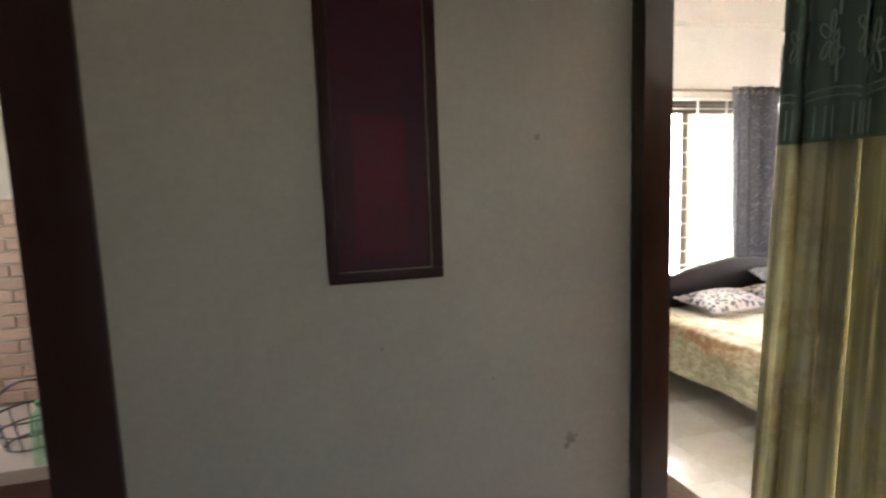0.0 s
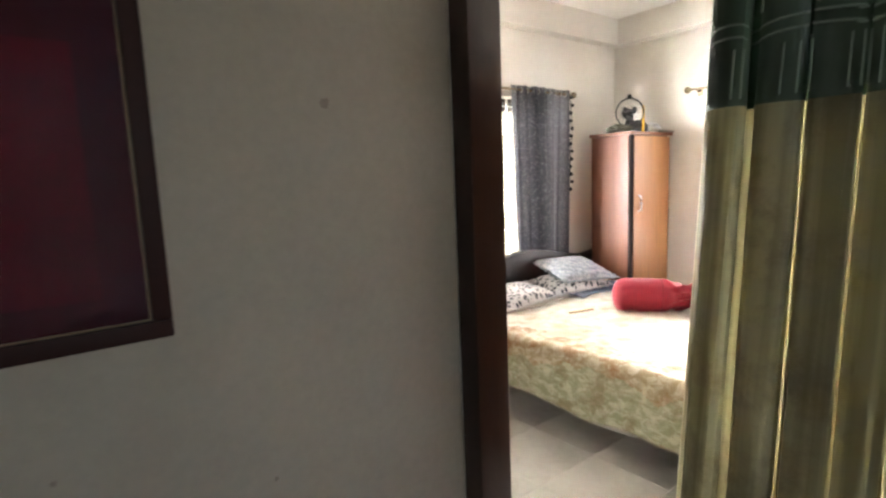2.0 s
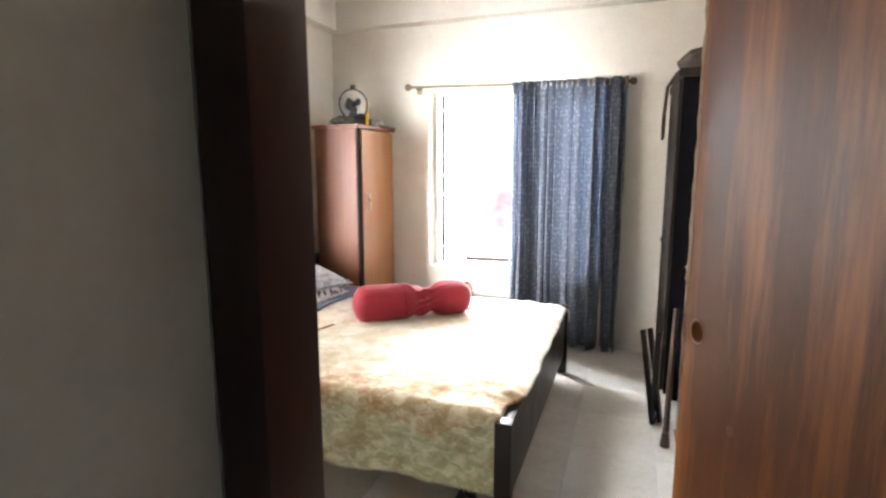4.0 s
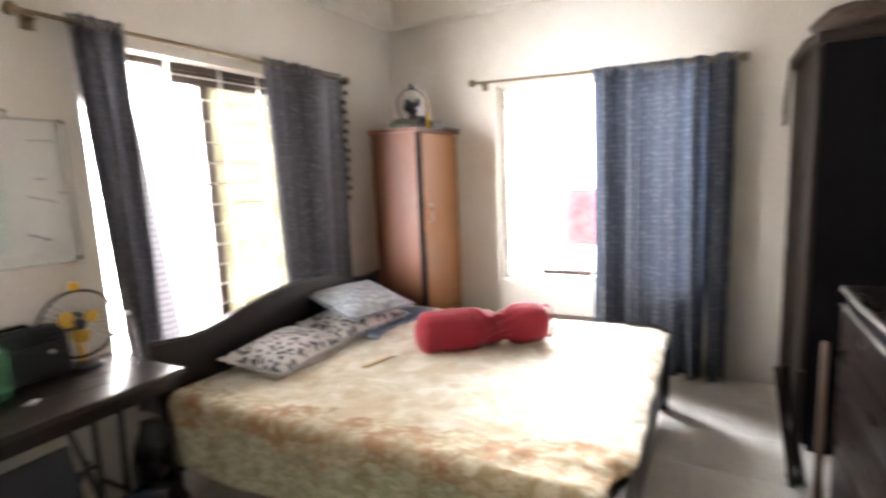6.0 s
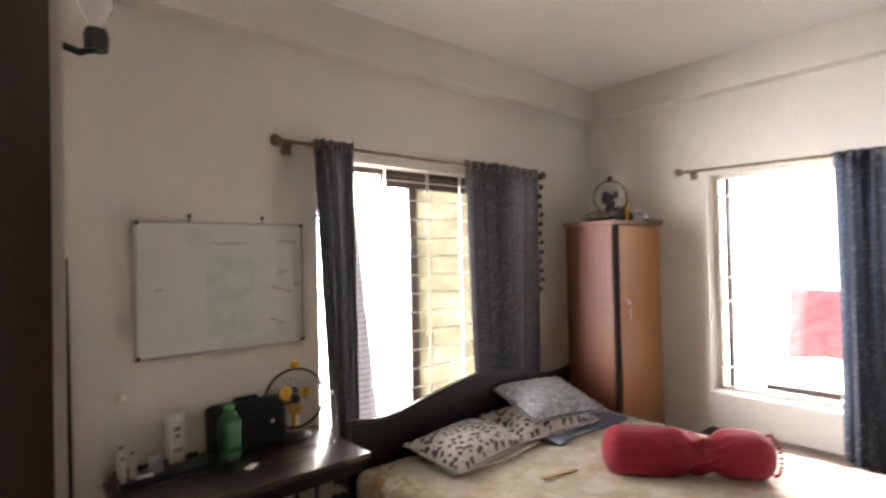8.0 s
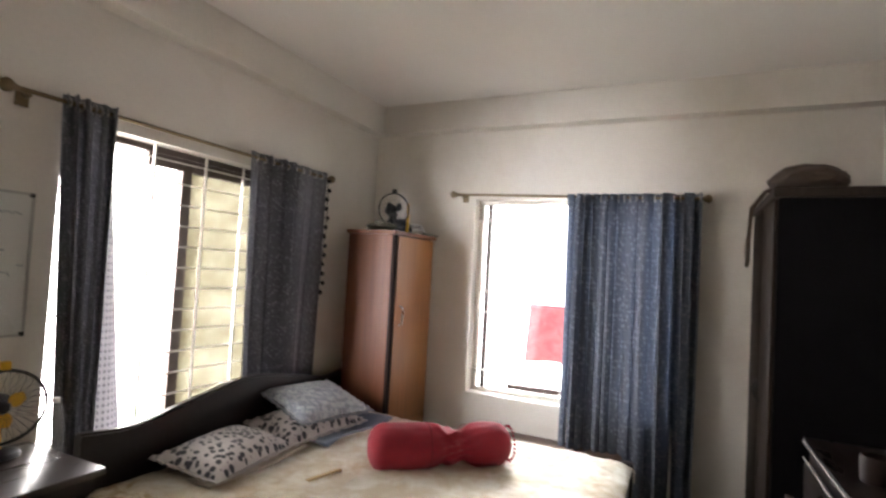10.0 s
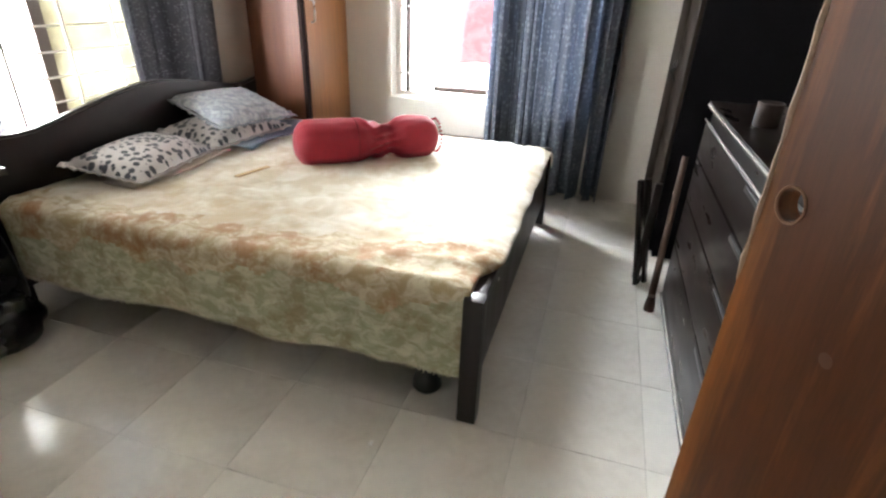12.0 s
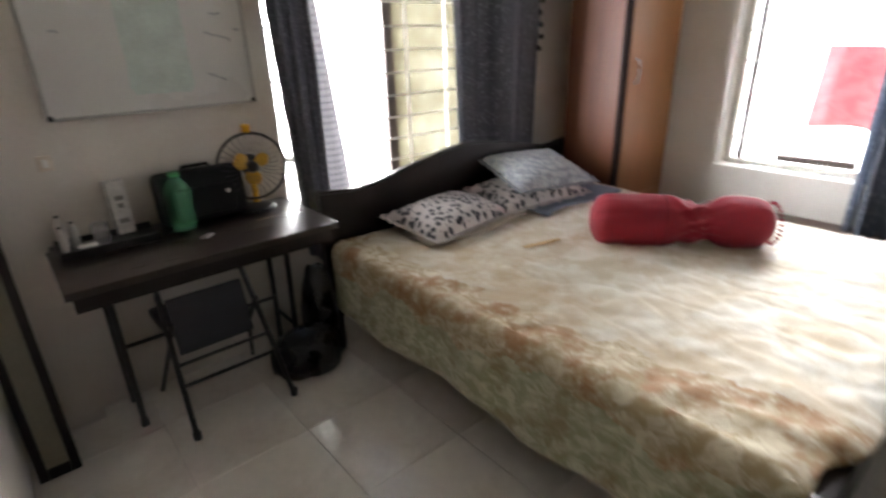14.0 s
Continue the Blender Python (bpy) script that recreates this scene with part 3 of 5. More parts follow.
def rod(name, p, q, label, wall):
    d = (Vector(q) - Vector(p)).normalized()
    r = thing(name, Matrix.Identity(4), label, "curtain rod")
    part("rod", tube_bm([p, q], 0.010, 12), M_BRASS, r)
    for e, s in ((Vector(p), -1), (Vector(q), 1)):
        f = Matrix.Translation(e) @ (d * s).to_track_quat("Z", "Y").to_matrix().to_4x4()
        part("finial", lathe_bm([(0, 0), (0.013, 0), (0.016, 0.01), (0.026, 0.022), (0.030, 0.038), (0.024, 0.052), (0.010, 0.060), (0, 0.062)], 16, m=f), M_BRASS, r, "round knob finial")
        b = e - d * s * 0.05
        part("bracket", join_bm(tube_bm([b + Vector((0, 0, -0.016)), b + Vector(wall) * 0.5 + Vector((0, 0, -0.02)), b + Vector(wall)], 0.007, 8),
             box_bm((0.05 if abs(wall[0]) < 0.01 else 0.008, 0.008 if abs(wall[0]) < 0.01 else 0.05, 0.07), tuple(b + Vector(wall) * 0.95 + Vector((0, 0, -0.02))), 0.002)), M_BRASS, r)
    return r


rod("curtain_rod", (1.55, 2.60, 2.215), (3.57, 2.60, 2.215), "brass curtain rod with round knobs on the wall", (0, 0.068, 0))
rod("curtain_rod", (4.27, 1.84, 2.195), (4.27, 0.05, 2.150), "brass curtain rod with round knobs on the wall", (0.068, 0, 0))
wc = curtain("window_curtain", Matrix.Translation((1.838, 2.60, 0)), 0.25, 0.42, 2.25, 4, 0.045, M_CURT, "grey-blue patterned eyelet curtain drawn open", (0.86, 0.42), 0.045, seed=2)
part("inner_panel", grid_bm(lambda u, v: (0.088 + 0.008 * (1 - v) + u * (0.022 + 0.175 * (1 - v)), -0.012 + 0.030 * u + 0.010 * math.sin(7 * u + 2 * v), 0.44 + 1.78 * v), 20, 60), M_SHEER, wc, "silver lattice inner panel lit from behind", thick=0.002)
part("scalloped_seam", tube_bm([(0.090 + 0.008 * (1 - i / 90) + 0.004 * math.sin(i * 1.57), -0.016, 0.44 + 1.78 * i / 90) for i in range(91)], 0.004, 5), M_CURT, wc)
curtain("window_curtain", Matrix.Translation((3.16, 2.60, 0)), 0.72, 0.42, 2.25, 5, 0.05, M_CURT, "grey-blue patterned eyelet curtain drawn open", (1.0, 0.86), 0.0, seed=5)
curtain("window_curtain", Matrix.Translation((4.26, 0.485, 0)) @ pose(0, 0, 0, 0, 0, 90), 0.88, 0.02, 2.185, 11, 0.06, M_CURTE, "blue patterned floor-length eyelet curtain", (1.0, 0.98), 0.0, seed=8, warp=-0.45)
curtain("door_curtain", Matrix.Translation((0.225, -0.497, 0)) @ pose(0, 0, 0, 0, 0, 90), 0.58, 0.04, 2.25, 12, 0.042, ((M_DOORC_LOW, 1.565), (M_DOORC_TOP, 2.25)), "green and olive door curtain pushed aside", (0.84, 1.15), 0.02, rings=False, seed=11, curl=0.075, stitched=True)
rodh = thing("door_curtain_rod", Matrix.Identity(4), "thin steel rod over the bedroom door", "curtain rod")
part("rod", tube_bm([(0.235, -0.9, 2.25), (0.235, 0.34, 2.25)], 0.010, 10), M_METAL, rodh)
for y in (-0.8, 0.30):
    part("bracket", tube_bm([(0.235, y, 2.245), (0.29, y, 2.24), (0.337, y, 2.24)], 0.006, 8), M_METAL, rodh)
trim = thing("curtain_tassel_trim", Matrix.Translation((3.545, 2.585, 0)), "string of dark pompoms beside the curtain", "tassel trim")
part("string", tube_bm([(0.0, 0, 2.20), (0.012, -0.004, 1.9), (-0.01, 0, 1.6), (-0.03, 0, 1.33)], 0.003, 6), M_BLACKCLOTH, trim)
for i in range(13):
    z = 2.19 - i * 0.069
    part("pompom", lathe_bm([(0, -0.018), (0.011, -0.014), (0.017, -0.003), (0.015, 0.008), (0.006, 0.016), (0, 0.017)], 10, (0.012 * math.sin(i * 1.9) - 0.0012 * i + 0.004, -0.008, z)), M_BLACKCLOTH, trim)


# ---- bed ----
BX0, BX1, BY0, BY1, BZ = 1.86, 3.70, 0.44, 2.44, 0.535


def bed():
    b = thing("bed", Matrix.Identity(4), "dark wooden double bed with a wavy headboard", "bed")
    # headboard: a board whose top edge dips beside the posts and swells in the middle
    bm = bmesh.new()
    n = 48
    def top(u):
        return 0.80 - 0.03 * math.exp(-((u - 0.12) / 0.10) ** 2) - 0.03 * math.exp(-((u - 0.88) / 0.10) ** 2) + 0.085 * math.exp(-((u - 0.5) / 0.21) ** 2)
    for y in (BY1 + 0.005, BY1 + 0.055):
        for i in range(n + 1):
            x = BX0 - 0.04 + (BX1 - BX0 + 0.08) * i / n
            bm.verts.new((x, y, 0.12))
            bm.verts.new((x, y, top(i / n)))
    bm.verts.ensure_lookup_table()
    k = 2 * (n + 1)
    for i in range(n):
        a = 2 * i
        bm.faces.new([bm.verts[j] for j in (a, a + 2, a + 3, a + 1)])
        bm.faces.new([bm.verts[k + j] for j in (a, a + 1, a + 3, a + 2)])
        bm.faces.new([bm.verts[j] for j in (a + 1, a + 3, k + a + 3, k + a + 1)])
        bm.faces.new([bm.verts[j] for j in (a, k + a, k + a + 2, a + 2)])
    bm.faces.new([bm.verts[j] for j in (0, 1, k + 1, k)])
    e = 2 * n
    bm.faces.new([bm.verts[j] for j in (e, k + e, k + e + 1, e + 1)])
    bmesh.ops.recalc_face_normals(bm, faces=list(bm.faces))
    bmesh.ops.bevel(bm, geom=[ed for ed in bm.edges if all(v.co.z > 0.5 for v in ed.verts) and abs(ed.verts[0].co.y - ed.verts[1].co.y) < 1e-4 and abs(ed.verts[0].co.x - ed.verts[1].co.x) > 1e-4], offset=0.012, segments=2, affect="EDGES")
    part("headboard", bm, M_DARKWOOD, b)
    for x in (BX0 - 0.02, BX1 + 0.02):
        part("head_leg", box_bm((0.06, 0.06, 0.125), (x, BY1 + 0.03, 0.0625), 0.006), M_DARKWOOD, b)
    part("footboard", join_bm(span(BX0 + 0.02, BX1 - 0.02, BY0 - 0.045, BY0 - 0.015, 0.13, 0.47, 0.008), span(BX0 + 0.02, BX1 - 0.02, BY0 - 0.055, BY0 - 0.005, 0.455, 0.495, 0.012)), M_DARKWOOD, b)
    for x in (BX0 - 0.012, BX1 + 0.012):
        part("foot_post", join_bm(box_bm((0.062, 0.07, 0.51), (x, BY0 - 0.03, 0.255), 0.010)), M_DARKWOOD, b)
    for x in (BX0 + 0.015, BX1 - 0.015):
        part("side_rail", span(x - 0.016, x + 0.016, BY0, BY1, 0.20, 0.36, 0.006), M_DARKWOOD, b)
    part("centre_leg", lathe_bm([(0, 0), (0.05, 0), (0.058, 0.012), (0.052, 0.05), (0.034, 0.09), (0.045, 0.14), (0.04, 0.2), (0, 0.2)], 18, (BX0 + 0.10, BY0 + 0.16, 0)), M_BLACK, b, "round dark turned foot")
    part("slats", span(BX0 + 0.03, BX1 - 0.03, BY0, BY1, 0.30, 0.33), mat("bed_boards", (0.22, 0.15, 0.09), 0.8), b)
    return b


bed()
mattress = tagged(part("mattress", box_bm((BX1 - BX0 - 0.05, BY1 - BY0 - 0.03, 0.19), ((BX0 + BX1) / 2, (BY0 + BY1) / 2, 0.427), 0.035, 3), mat("mattress_ticking", (0.5, 0.46, 0.4), 0.9)), "thick mattress under the bedspread", "mattress")


def bedspread():
    """One sheet: lies on the mattress, falls over the west side and a little over the foot."""
    rnd = random.Random(4)
    L0, drop = 0.37, 0.335
    W = BX1 - BX0
    total = drop + W + 0.05
    s = thing("bedspread", Matrix.Identity(4), "cream and rust floral bedspread hanging over the bed side", "bedspread")
    def nz(x, y, k=1.0):
        return noise.noise(Vector((x * 3.1 * k, y * 3.1 * k, 1.7)))
    def fn(u, v):
        d = u * total
        over = min(1.0, max(0.0, (d - drop - 0.09) / 0.16))
        over = (0.060 + 0.010 * noise.noise(Vector((d * 7, 0.5, 2.0)))) * over * over * (3 - 2 * over)
        y = BY0 - 0.012 - over + (BY1 - BY0 - 0.005 + over) * v
        rc = 0.055
        if d < drop - rc:
            h = drop - rc - d
            ripple = (0.010 + 0.030 * (h / drop)) * (math.sin(y * 11 + 1.4 * math.sin(y * 4.7)) * 0.45 + 1.1 * nz(y * 0.9, 0.3)) * min(1, h / 0.1)
            x = BX0 - 0.028 - 0.02 * (h / drop) + ripple * 0.8 - 0.008 * math.sin(y * 37 + 3 * nz(y, 0.1)) * min(1, h / 0.12) * max(0, 1.1 - y / 1.3)
            z = BZ - rc - h + 0.012 * math.sin(y * 9.0 + 0.8) * (h / drop) + 0.010 * nz(y * 4, 2.2) * (h / drop)
        elif d < drop + rc * 0.57:
            a = (d - (drop - rc)) / (rc * 1.57) * math.pi / 2
            x = BX0 - 0.028 + rc * (1 - math.cos(a))
            z = BZ - rc + rc * math.sin(a)
        else:
            e = d - (drop + rc * 0.57)
            x = BX0 - 0.028 + rc + e
            z = BZ + 0.008 * nz(x, y) + 0.005 * nz(x, y, 3.0) + 0.005 * nz(x * 0.6, y, 7.0) - 0.004 * max(0, 0.16 - abs(nz(x * 1.3, y * 0.8, 1.6))) / 0.16
            z += 0.0045 * math.sin(30 * (x * 0.7 + y) + 6 * nz(x, y)) * max(0, 1 - (x - BX0) / 0.5) * max(0, 0.5 + nz(x, y, 0.7))
            z += 0.006 * max(0, math.sin(x * 26 + 5 * nz(x, y))) * max(0, 1 - abs(y - 0.62) / 0.22)
            lit = min(1.0, max(0.0, (x - BX0 - 0.55) / 0.5)) * min(1.0, max(0.0, (1.75 - y) / 0.5))
            cr = abs(noise.noise(Vector((x * 2.4 - y * 1.5, y * 5.5 + x * 2.0, 3.3)))) + 0.55 * abs(noise.noise(Vector((x * 7.0, y * 3.2 - x * 3.0, 7.1))))
            z += lit * 0.007 * (max(0.0, 0.30 - cr) / 0.30) ** 1.5
            rip = max(0.0, 1 - (x - BX0) / 0.32)
            z += rip * 0.007 * noise.noise(Vector((x * 5, y * 13 + x * 5, 0.4)))
            far = max(0.0, (x - (BX1 - 0.09)) / 0.1)
            z -= 0.07 * far ** 2
        foot = max(0.0, 1 - (y - (BY0 - 0.012 - over)) / 0.09)
        z -= 0.026 * foot ** 2 if d > drop else 0.0
        return (x, y, z)
    bm = grid_bm(fn, 200, 190)
    me_uv = bm.loops.layers.uv.active
    for f in bm.faces:
        c = f.calc_center_median()
        wob = 0.07 * noise.noise(Vector((c.x * 9, c.y * 9, 2.0))) + 0.10 * noise.noise(Vector((c.x * 3, c.y * 3, 5.0)))
        edge = c.x - BX0 < 0.13 + 0.16 * max(0, 1.4 - c.y) + wob
        f.material_index = 1 if c.z < BZ - 0.10 + wob * 0.8 else 2 if edge else 0
        for l in f.loops:
            l[me_uv].uv = (l[me_uv].uv.x * 1.25, l[me_uv].uv.y)
    part("sheet", bm, [M_SPREAD, M_SPREAD_SIDE, M_SPREAD_EDGE], s, thick=0.006)
    fr = []
    for i in range(150):
        v = (i + 0.5) / 150
        p = Vector(fn(0, v))
        fr.append(tube_bm([p, p + Vector((rnd.uniform(-0.004, 0.004), rnd.uniform(-0.006, 0.006), -0.012))], 0.0025, 4))
    ob = part("fringe", join_bm(*fr), mat("fringe_thread", (0.6, 0.55, 0.42), 0.9), s, "short frayed fringe")
    return s


bedspread()


def pillow(name, m, size, material, label, frill=0.02, puff=0.10, seed=0):
    p = thing(name, m, label, "pillow")
    w, l = size
    off = seed * 3.3
    def surf(sign):
        def fn(u, v):
            a, b = 2 * u - 1, 2 * v - 1
            e = max(0.0, (1 - abs(a) ** 3.2)) * max(0.0, (1 - abs(b) ** 3.2))
            pin = 1 - 0.05 * (1 - abs(a)) * abs(b) ** 4 * 1.0
            pin2 = 1 - 0.05 * (1 - abs(b)) * abs(a) ** 4
            h = puff * e ** 0.62
            wr = 0.010 * noise.noise(Vector((a * 3 + off, b * 3, sign))) * e
            return (a * w / 2 * pin2, b * l / 2 * pin, sign * h * (1.0 if sign > 0 else 0.45) + wr)
        return fn
    bm = join_bm(grid_bm(surf(1), 30, 24), grid_bm(surf(-1), 30, 24))
    bmesh.ops.remove_doubles(bm, verts=list(bm.verts), dist=0.0005)
    part("cover", bm, material, p)
    per = []
    for i in range(96):
        t = i / 96 * 4
        sd, f = int(t), (t - int(t)) * 2 - 1
        x, y = [(f, -1), (1, f), (-f, 1), (-1, -f)][sd]
        per.append((x * w / 2 * 1.005, y * l / 2 * 1.005, 0.004 * math.sin(i * 1.7)))
    rim = bmesh.new()
    vi = [rim.verts.new((x * 0.985, y * 0.985, z)) for x, y, z in per]
    vo = [rim.verts.new((x * (1 + frill / w * 2), y * (1 + frill / l * 2), z + 0.006 * math.sin(i * 2.6))) for i, (x, y, z) in enumerate(per)]
    for i in range(96):
        j = (i + 1) % 96
        rim.faces.new((vi[i], vi[j], vo[j], vo[i]))
    part("edge_flange", rim, material, p, thick=0.003)
    return p


pillow("pillow", Matrix.Translation((2.42, 2.225, 0.595)) @ pose(0, 0, 0, 7, 0, 7), (0.57, 0.38), M_LEO, "white pillow with black leopard spots", 0.014, 0.072, 1)
pillow("pillow", Matrix.Translation((3.03, 2.215, 0.60)) @ pose(0, 0, 0, 8, 0, -6), (0.62, 0.37), M_LEO, "white pillow with black leopard spots", 0.02, 0.075, 2)
pillow("pillow", Matrix.Translation((3.13, 2.235, 0.705)) @ pose(0, 0, 0, 16, 3, -9), (0.57, 0.42), M_GREYPIL, "grey printed pillow lying on another pillow", 0.022, 0.06, 3)
sh = tagged(part("folded_sheet", grid_bm(lambda u, v: (2.86 + 0.68 * u, 1.93 + 0.26 * v + 0.02 * math.sin(5 * u), BZ + 0.014 + 0.008 * math.sin(7 * u + 3 * v)), 24, 12), M_SHEET, thick=0.012), "blue-grey folded sheet under the pillows", "sheet")
tw = tagged(part("pillow_cloth", grid_bm(lambda u, v: (2.14 + 0.66 * u, 2.03 + 0.16 * v - 0.02 * math.sin(3 * u), BZ + 0.013 + 0.006 * math.sin(9 * u + 2 * v)), 24, 8), mat("beige_cloth", (0.50, 0.44, 0.36), 0.85, var=0.2), thick=0.008), "beige thin cloth under the spotted pillow", "cloth")


def bolster():
    p, q = Vector((2.745, 1.60, BZ + 0.108)), Vector((3.27, 1.00, BZ + 0.098))
    b = thing("bolster", Matrix.Translation(p) @ (q - p).to_track_quat("Z", "Y").to_matrix().to_4x4(), "red cloth bolster pinched near one end", "bolster")
    L = (q - p).length
    seg, n = 64, 110
    bm = bmesh.new()
    rings = []
    def rad(u):
        r = 0.120 - 0.036 * math.exp(-((u - 0.635) / 0.06) ** 2) - 0.014 * math.exp(-((u - 0.52) / 0.05) ** 2) - 0.006 * u + 0.006 * math.exp(-((u - 0.82) / 0.08) ** 2)
        if u < 0.12:
            r *= math.sqrt(max(0, 1 - ((0.12 - u) / 0.12) ** 2.6))
        if u > 0.88:
            r *= math.sqrt(max(0.05, 1 - ((u - 0.88) / 0.125) ** 2))
        return r
    for i in range(n + 1):
        u = i / n
        r = max(rad(u), 0.002)
        ring = []
        for k in range(seg):
            a = 2 * math.pi * k / seg
            wr = 1 + 0.12 * (1 - 2 * abs(math.sin(4.5 * a + 13 * u + 1.5 * math.sin(2 * a)))) * math.exp(-((u - 0.585) / 0.10) ** 2) + 0.03 * math.sin(3 * a - 30 * u) * math.exp(-((u - 0.52) / 0.13) ** 2) + 0.025 * noise.noise(Vector((5 * math.cos(a), 5 * math.sin(a), 6 * u))) + 0.04 * noise.noise(Vector((2 * math.cos(a), 2 * math.sin(a), 9 * u)))
            for c0, u1, amp in ((2.2, 0.50, 0.15), (4.4, 0.56, 0.13), (0.3, 0.55, 0.12)):
                wr += amp * (math.exp(-(math.sin((a - c0 - 8 * (u - 0.5)) / 2) / 0.16) ** 2) - 0.3) * math.exp(-((u - u1) / 0.075) ** 2)
            ring.append(bm.verts.new((r * wr * math.cos(a), r * wr * math.sin(a), u * L)))
        rings.append(ring)
    for a, c in zip(rings, rings[1:]):
        for k in range(seg):
            bm.faces.new((a[k], a[(k + 1) % seg], c[(k + 1) % seg], c[k]))
    bm.faces.new(rings[0])
    bm.faces.new(rings[-1])
    bmesh.ops.recalc_face_normals(bm, faces=list(bm.faces))
    part("body", bm, M_RED, b)
    fr = []
    rnd = random.Random(9)
    for k in range(26):
        a = 2 * math.pi * k / 26
        c = Vector((0.085 * math.cos(a), 0.085 * math.sin(a), L * 0.985))
        fr.append(tube_bm([c, c * 1.0 + Vector((0.012 * math.cos(a), 0.012 * math.sin(a), 0.006 + rnd.uniform(0, 0.006)))], 0.006, 5))
    part("gathered_frill", join_bm(*fr), M_RED, b, "gathered end frill")
    part("seam", tube_bm([(0.119 * math.cos(t), 0.119 * math.sin(t), L * 0.40) for t in [2 * math.pi * k / 40 for k in range(40)]], 0.003, 5, True), mat("dark_red_seam", (0.2, 0.01, 0.02), 0.8), b)
    return b


bolster()
st = tagged(part("wooden_scale", box_bm((0.2, 0.028, 0.006), (0, 0, 0), 0.002), mat("pale_wood_scale", (0.50, 0.36, 0.18), 0.5), smooth=True), "flat wooden ruler on the bedspread", "ruler")
st.matrix_world = Matrix.Translation((2.53, 1.70, BZ + 0.016)) @ pose(0, 0, 0, 0, 0, -14)


# ---- cupboard in the corner ----
def cupboard():
    x0, x1, y0, y1, h = 3.67, 4.30, 2.05, 2.45, 1.845
    c = thing("cupboard", Matrix.Translation((x0, y0, 0)), "tall red-brown veneered cupboard in the room corner", "cupboard")
    w, d = x1 - x0, y1 - y0
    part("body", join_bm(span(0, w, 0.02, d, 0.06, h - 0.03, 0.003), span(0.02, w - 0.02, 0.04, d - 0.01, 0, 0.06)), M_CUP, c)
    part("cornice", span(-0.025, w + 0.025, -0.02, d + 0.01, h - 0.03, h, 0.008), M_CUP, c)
    part("side_stile", span(-0.004, 0.045, -0.004, 0.02, 0.06, h - 0.03, 0.003), mat("dull_dark_edge", (0.02, 0.011, 0.009), 0.85, spec=0.1, bump=0.05), c, "dark front edge")
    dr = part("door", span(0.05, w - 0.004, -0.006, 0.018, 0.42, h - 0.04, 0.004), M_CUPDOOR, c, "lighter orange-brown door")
    hx, hz = 0.12, 1.22
    part("handle", tube_bm([(hx, -0.006, hz - 0.07), (hx, -0.03, hz - 0.06), (hx, -0.034, hz), (hx, -0.03, hz + 0.06), (hx, -0.006, hz + 0.07)], 0.006, 8), M_METAL, dr, "steel bow handle")
    dw = part("drawer_front", span(0.05, w - 0.004, -0.006, 0.018, 0.09, 0.41, 0.004), M_CUPDOOR, c)
    part("handle", tube_bm([(hx + 0.02, -0.006, 0.37), (hx + 0.03, -0.03, 0.37), (hx + 0.13, -0.03, 0.37), (hx + 0.14, -0.006, 0.37)], 0.006, 8), M_METAL, dw, "steel bow handle")
    return c


cupboard()


# ---- fans ----
def fan(name, m, r, body, blade, cage, label, wires=26):
    f = thing(name, m, label, "fan")
    part("base", lathe_bm([(0, 0), (r * 0.52, 0), (r * 0.55, 0.008), (r * 0.5, 0.02), (r * 0.2, 0.033), (0, 0.035)], 28), M_BLACK, f, "round black base")
    part("neck", tube_bm([(0, 0, 0.03), (0, 0.012, 0.10), (0, 0.02, 0.17)], lambda u: 0.015 - 0.004 * u, 12), body, f)
    hub = r * 1.12 + 0.04
    mm = Matrix.Translation((0, -0.005, hub)) @ pose(0, 0, 0, 90)
    part("motor", lathe_bm([(0, -0.10), (0.030, -0.095), (0.042, -0.07), (0.045, -0.02), (0.03, 0.0), (0, 0.002)], 20, m=mm), M_BLACK, f, "black motor housing")
    part("hub", lathe_bm([(0, 0.05), (0.02, 0.046), (0.028, 0.03), (0.026, 0.005), (0, 0.0)], 16, m=mm), M_BLACK, f, "dark hub cap")
    for k in range(3):
        a0 = 2 * math.pi * k / 3 + 0.5
        def bl(u, v, a0=a0):
            rr = 0.024 + (r * 0.56 - 0.024) * u
            a = a0 + (v - 0.5) * (1.35 - 0.3 * u) * (0.45 + 0.65 * math.sin(math.pi * min(1, u * 0.75 + 0.22)))
            p = Vector((rr * math.cos(a), rr * math.sin(a), 0.025 + 0.035 * (v - 0.5)))
            return mm @ p
        part("blade", grid_bm(bl, 10, 8), blade, f, thick=0.003)
    for dz, nm in ((0.075, "front_guard"), (-0.02, "rear_guard")):
        ws = []
        for k in range(wires):
            a = 2 * math.pi * k / wires
            pts = []
            for i in range(6):
                u = i / 5
                rr = 0.03 + (r - 0.03) * u
                z = dz + (0.025 - dz) * u ** 3.0
                pts.append(mm @ Vector((rr * math.cos(a), rr * math.sin(a), z)))
            ws.append(tube_bm(pts, 0.0008, 4))
        part(nm, join_bm(*ws), cage, f)
    part("top_clip", box_bm((0.035, 0.03, 0.04), (0, -0.02, hub + r + 0.016), 0.008), body, f)
    ring = [mm @ Vector((r * math.cos(2 * math.pi * k / 40), r * math.sin(2 * math.pi * k / 40), 0.025)) for k in range(40)]
    part("guard_rim", tube_bm(ring, 0.0065, 8, True), cage, f)
    return f


M_WIRE = mat("dark_guard_wire", (0.05, 0.05, 0.055), 0.4, 0.6, bump=0)
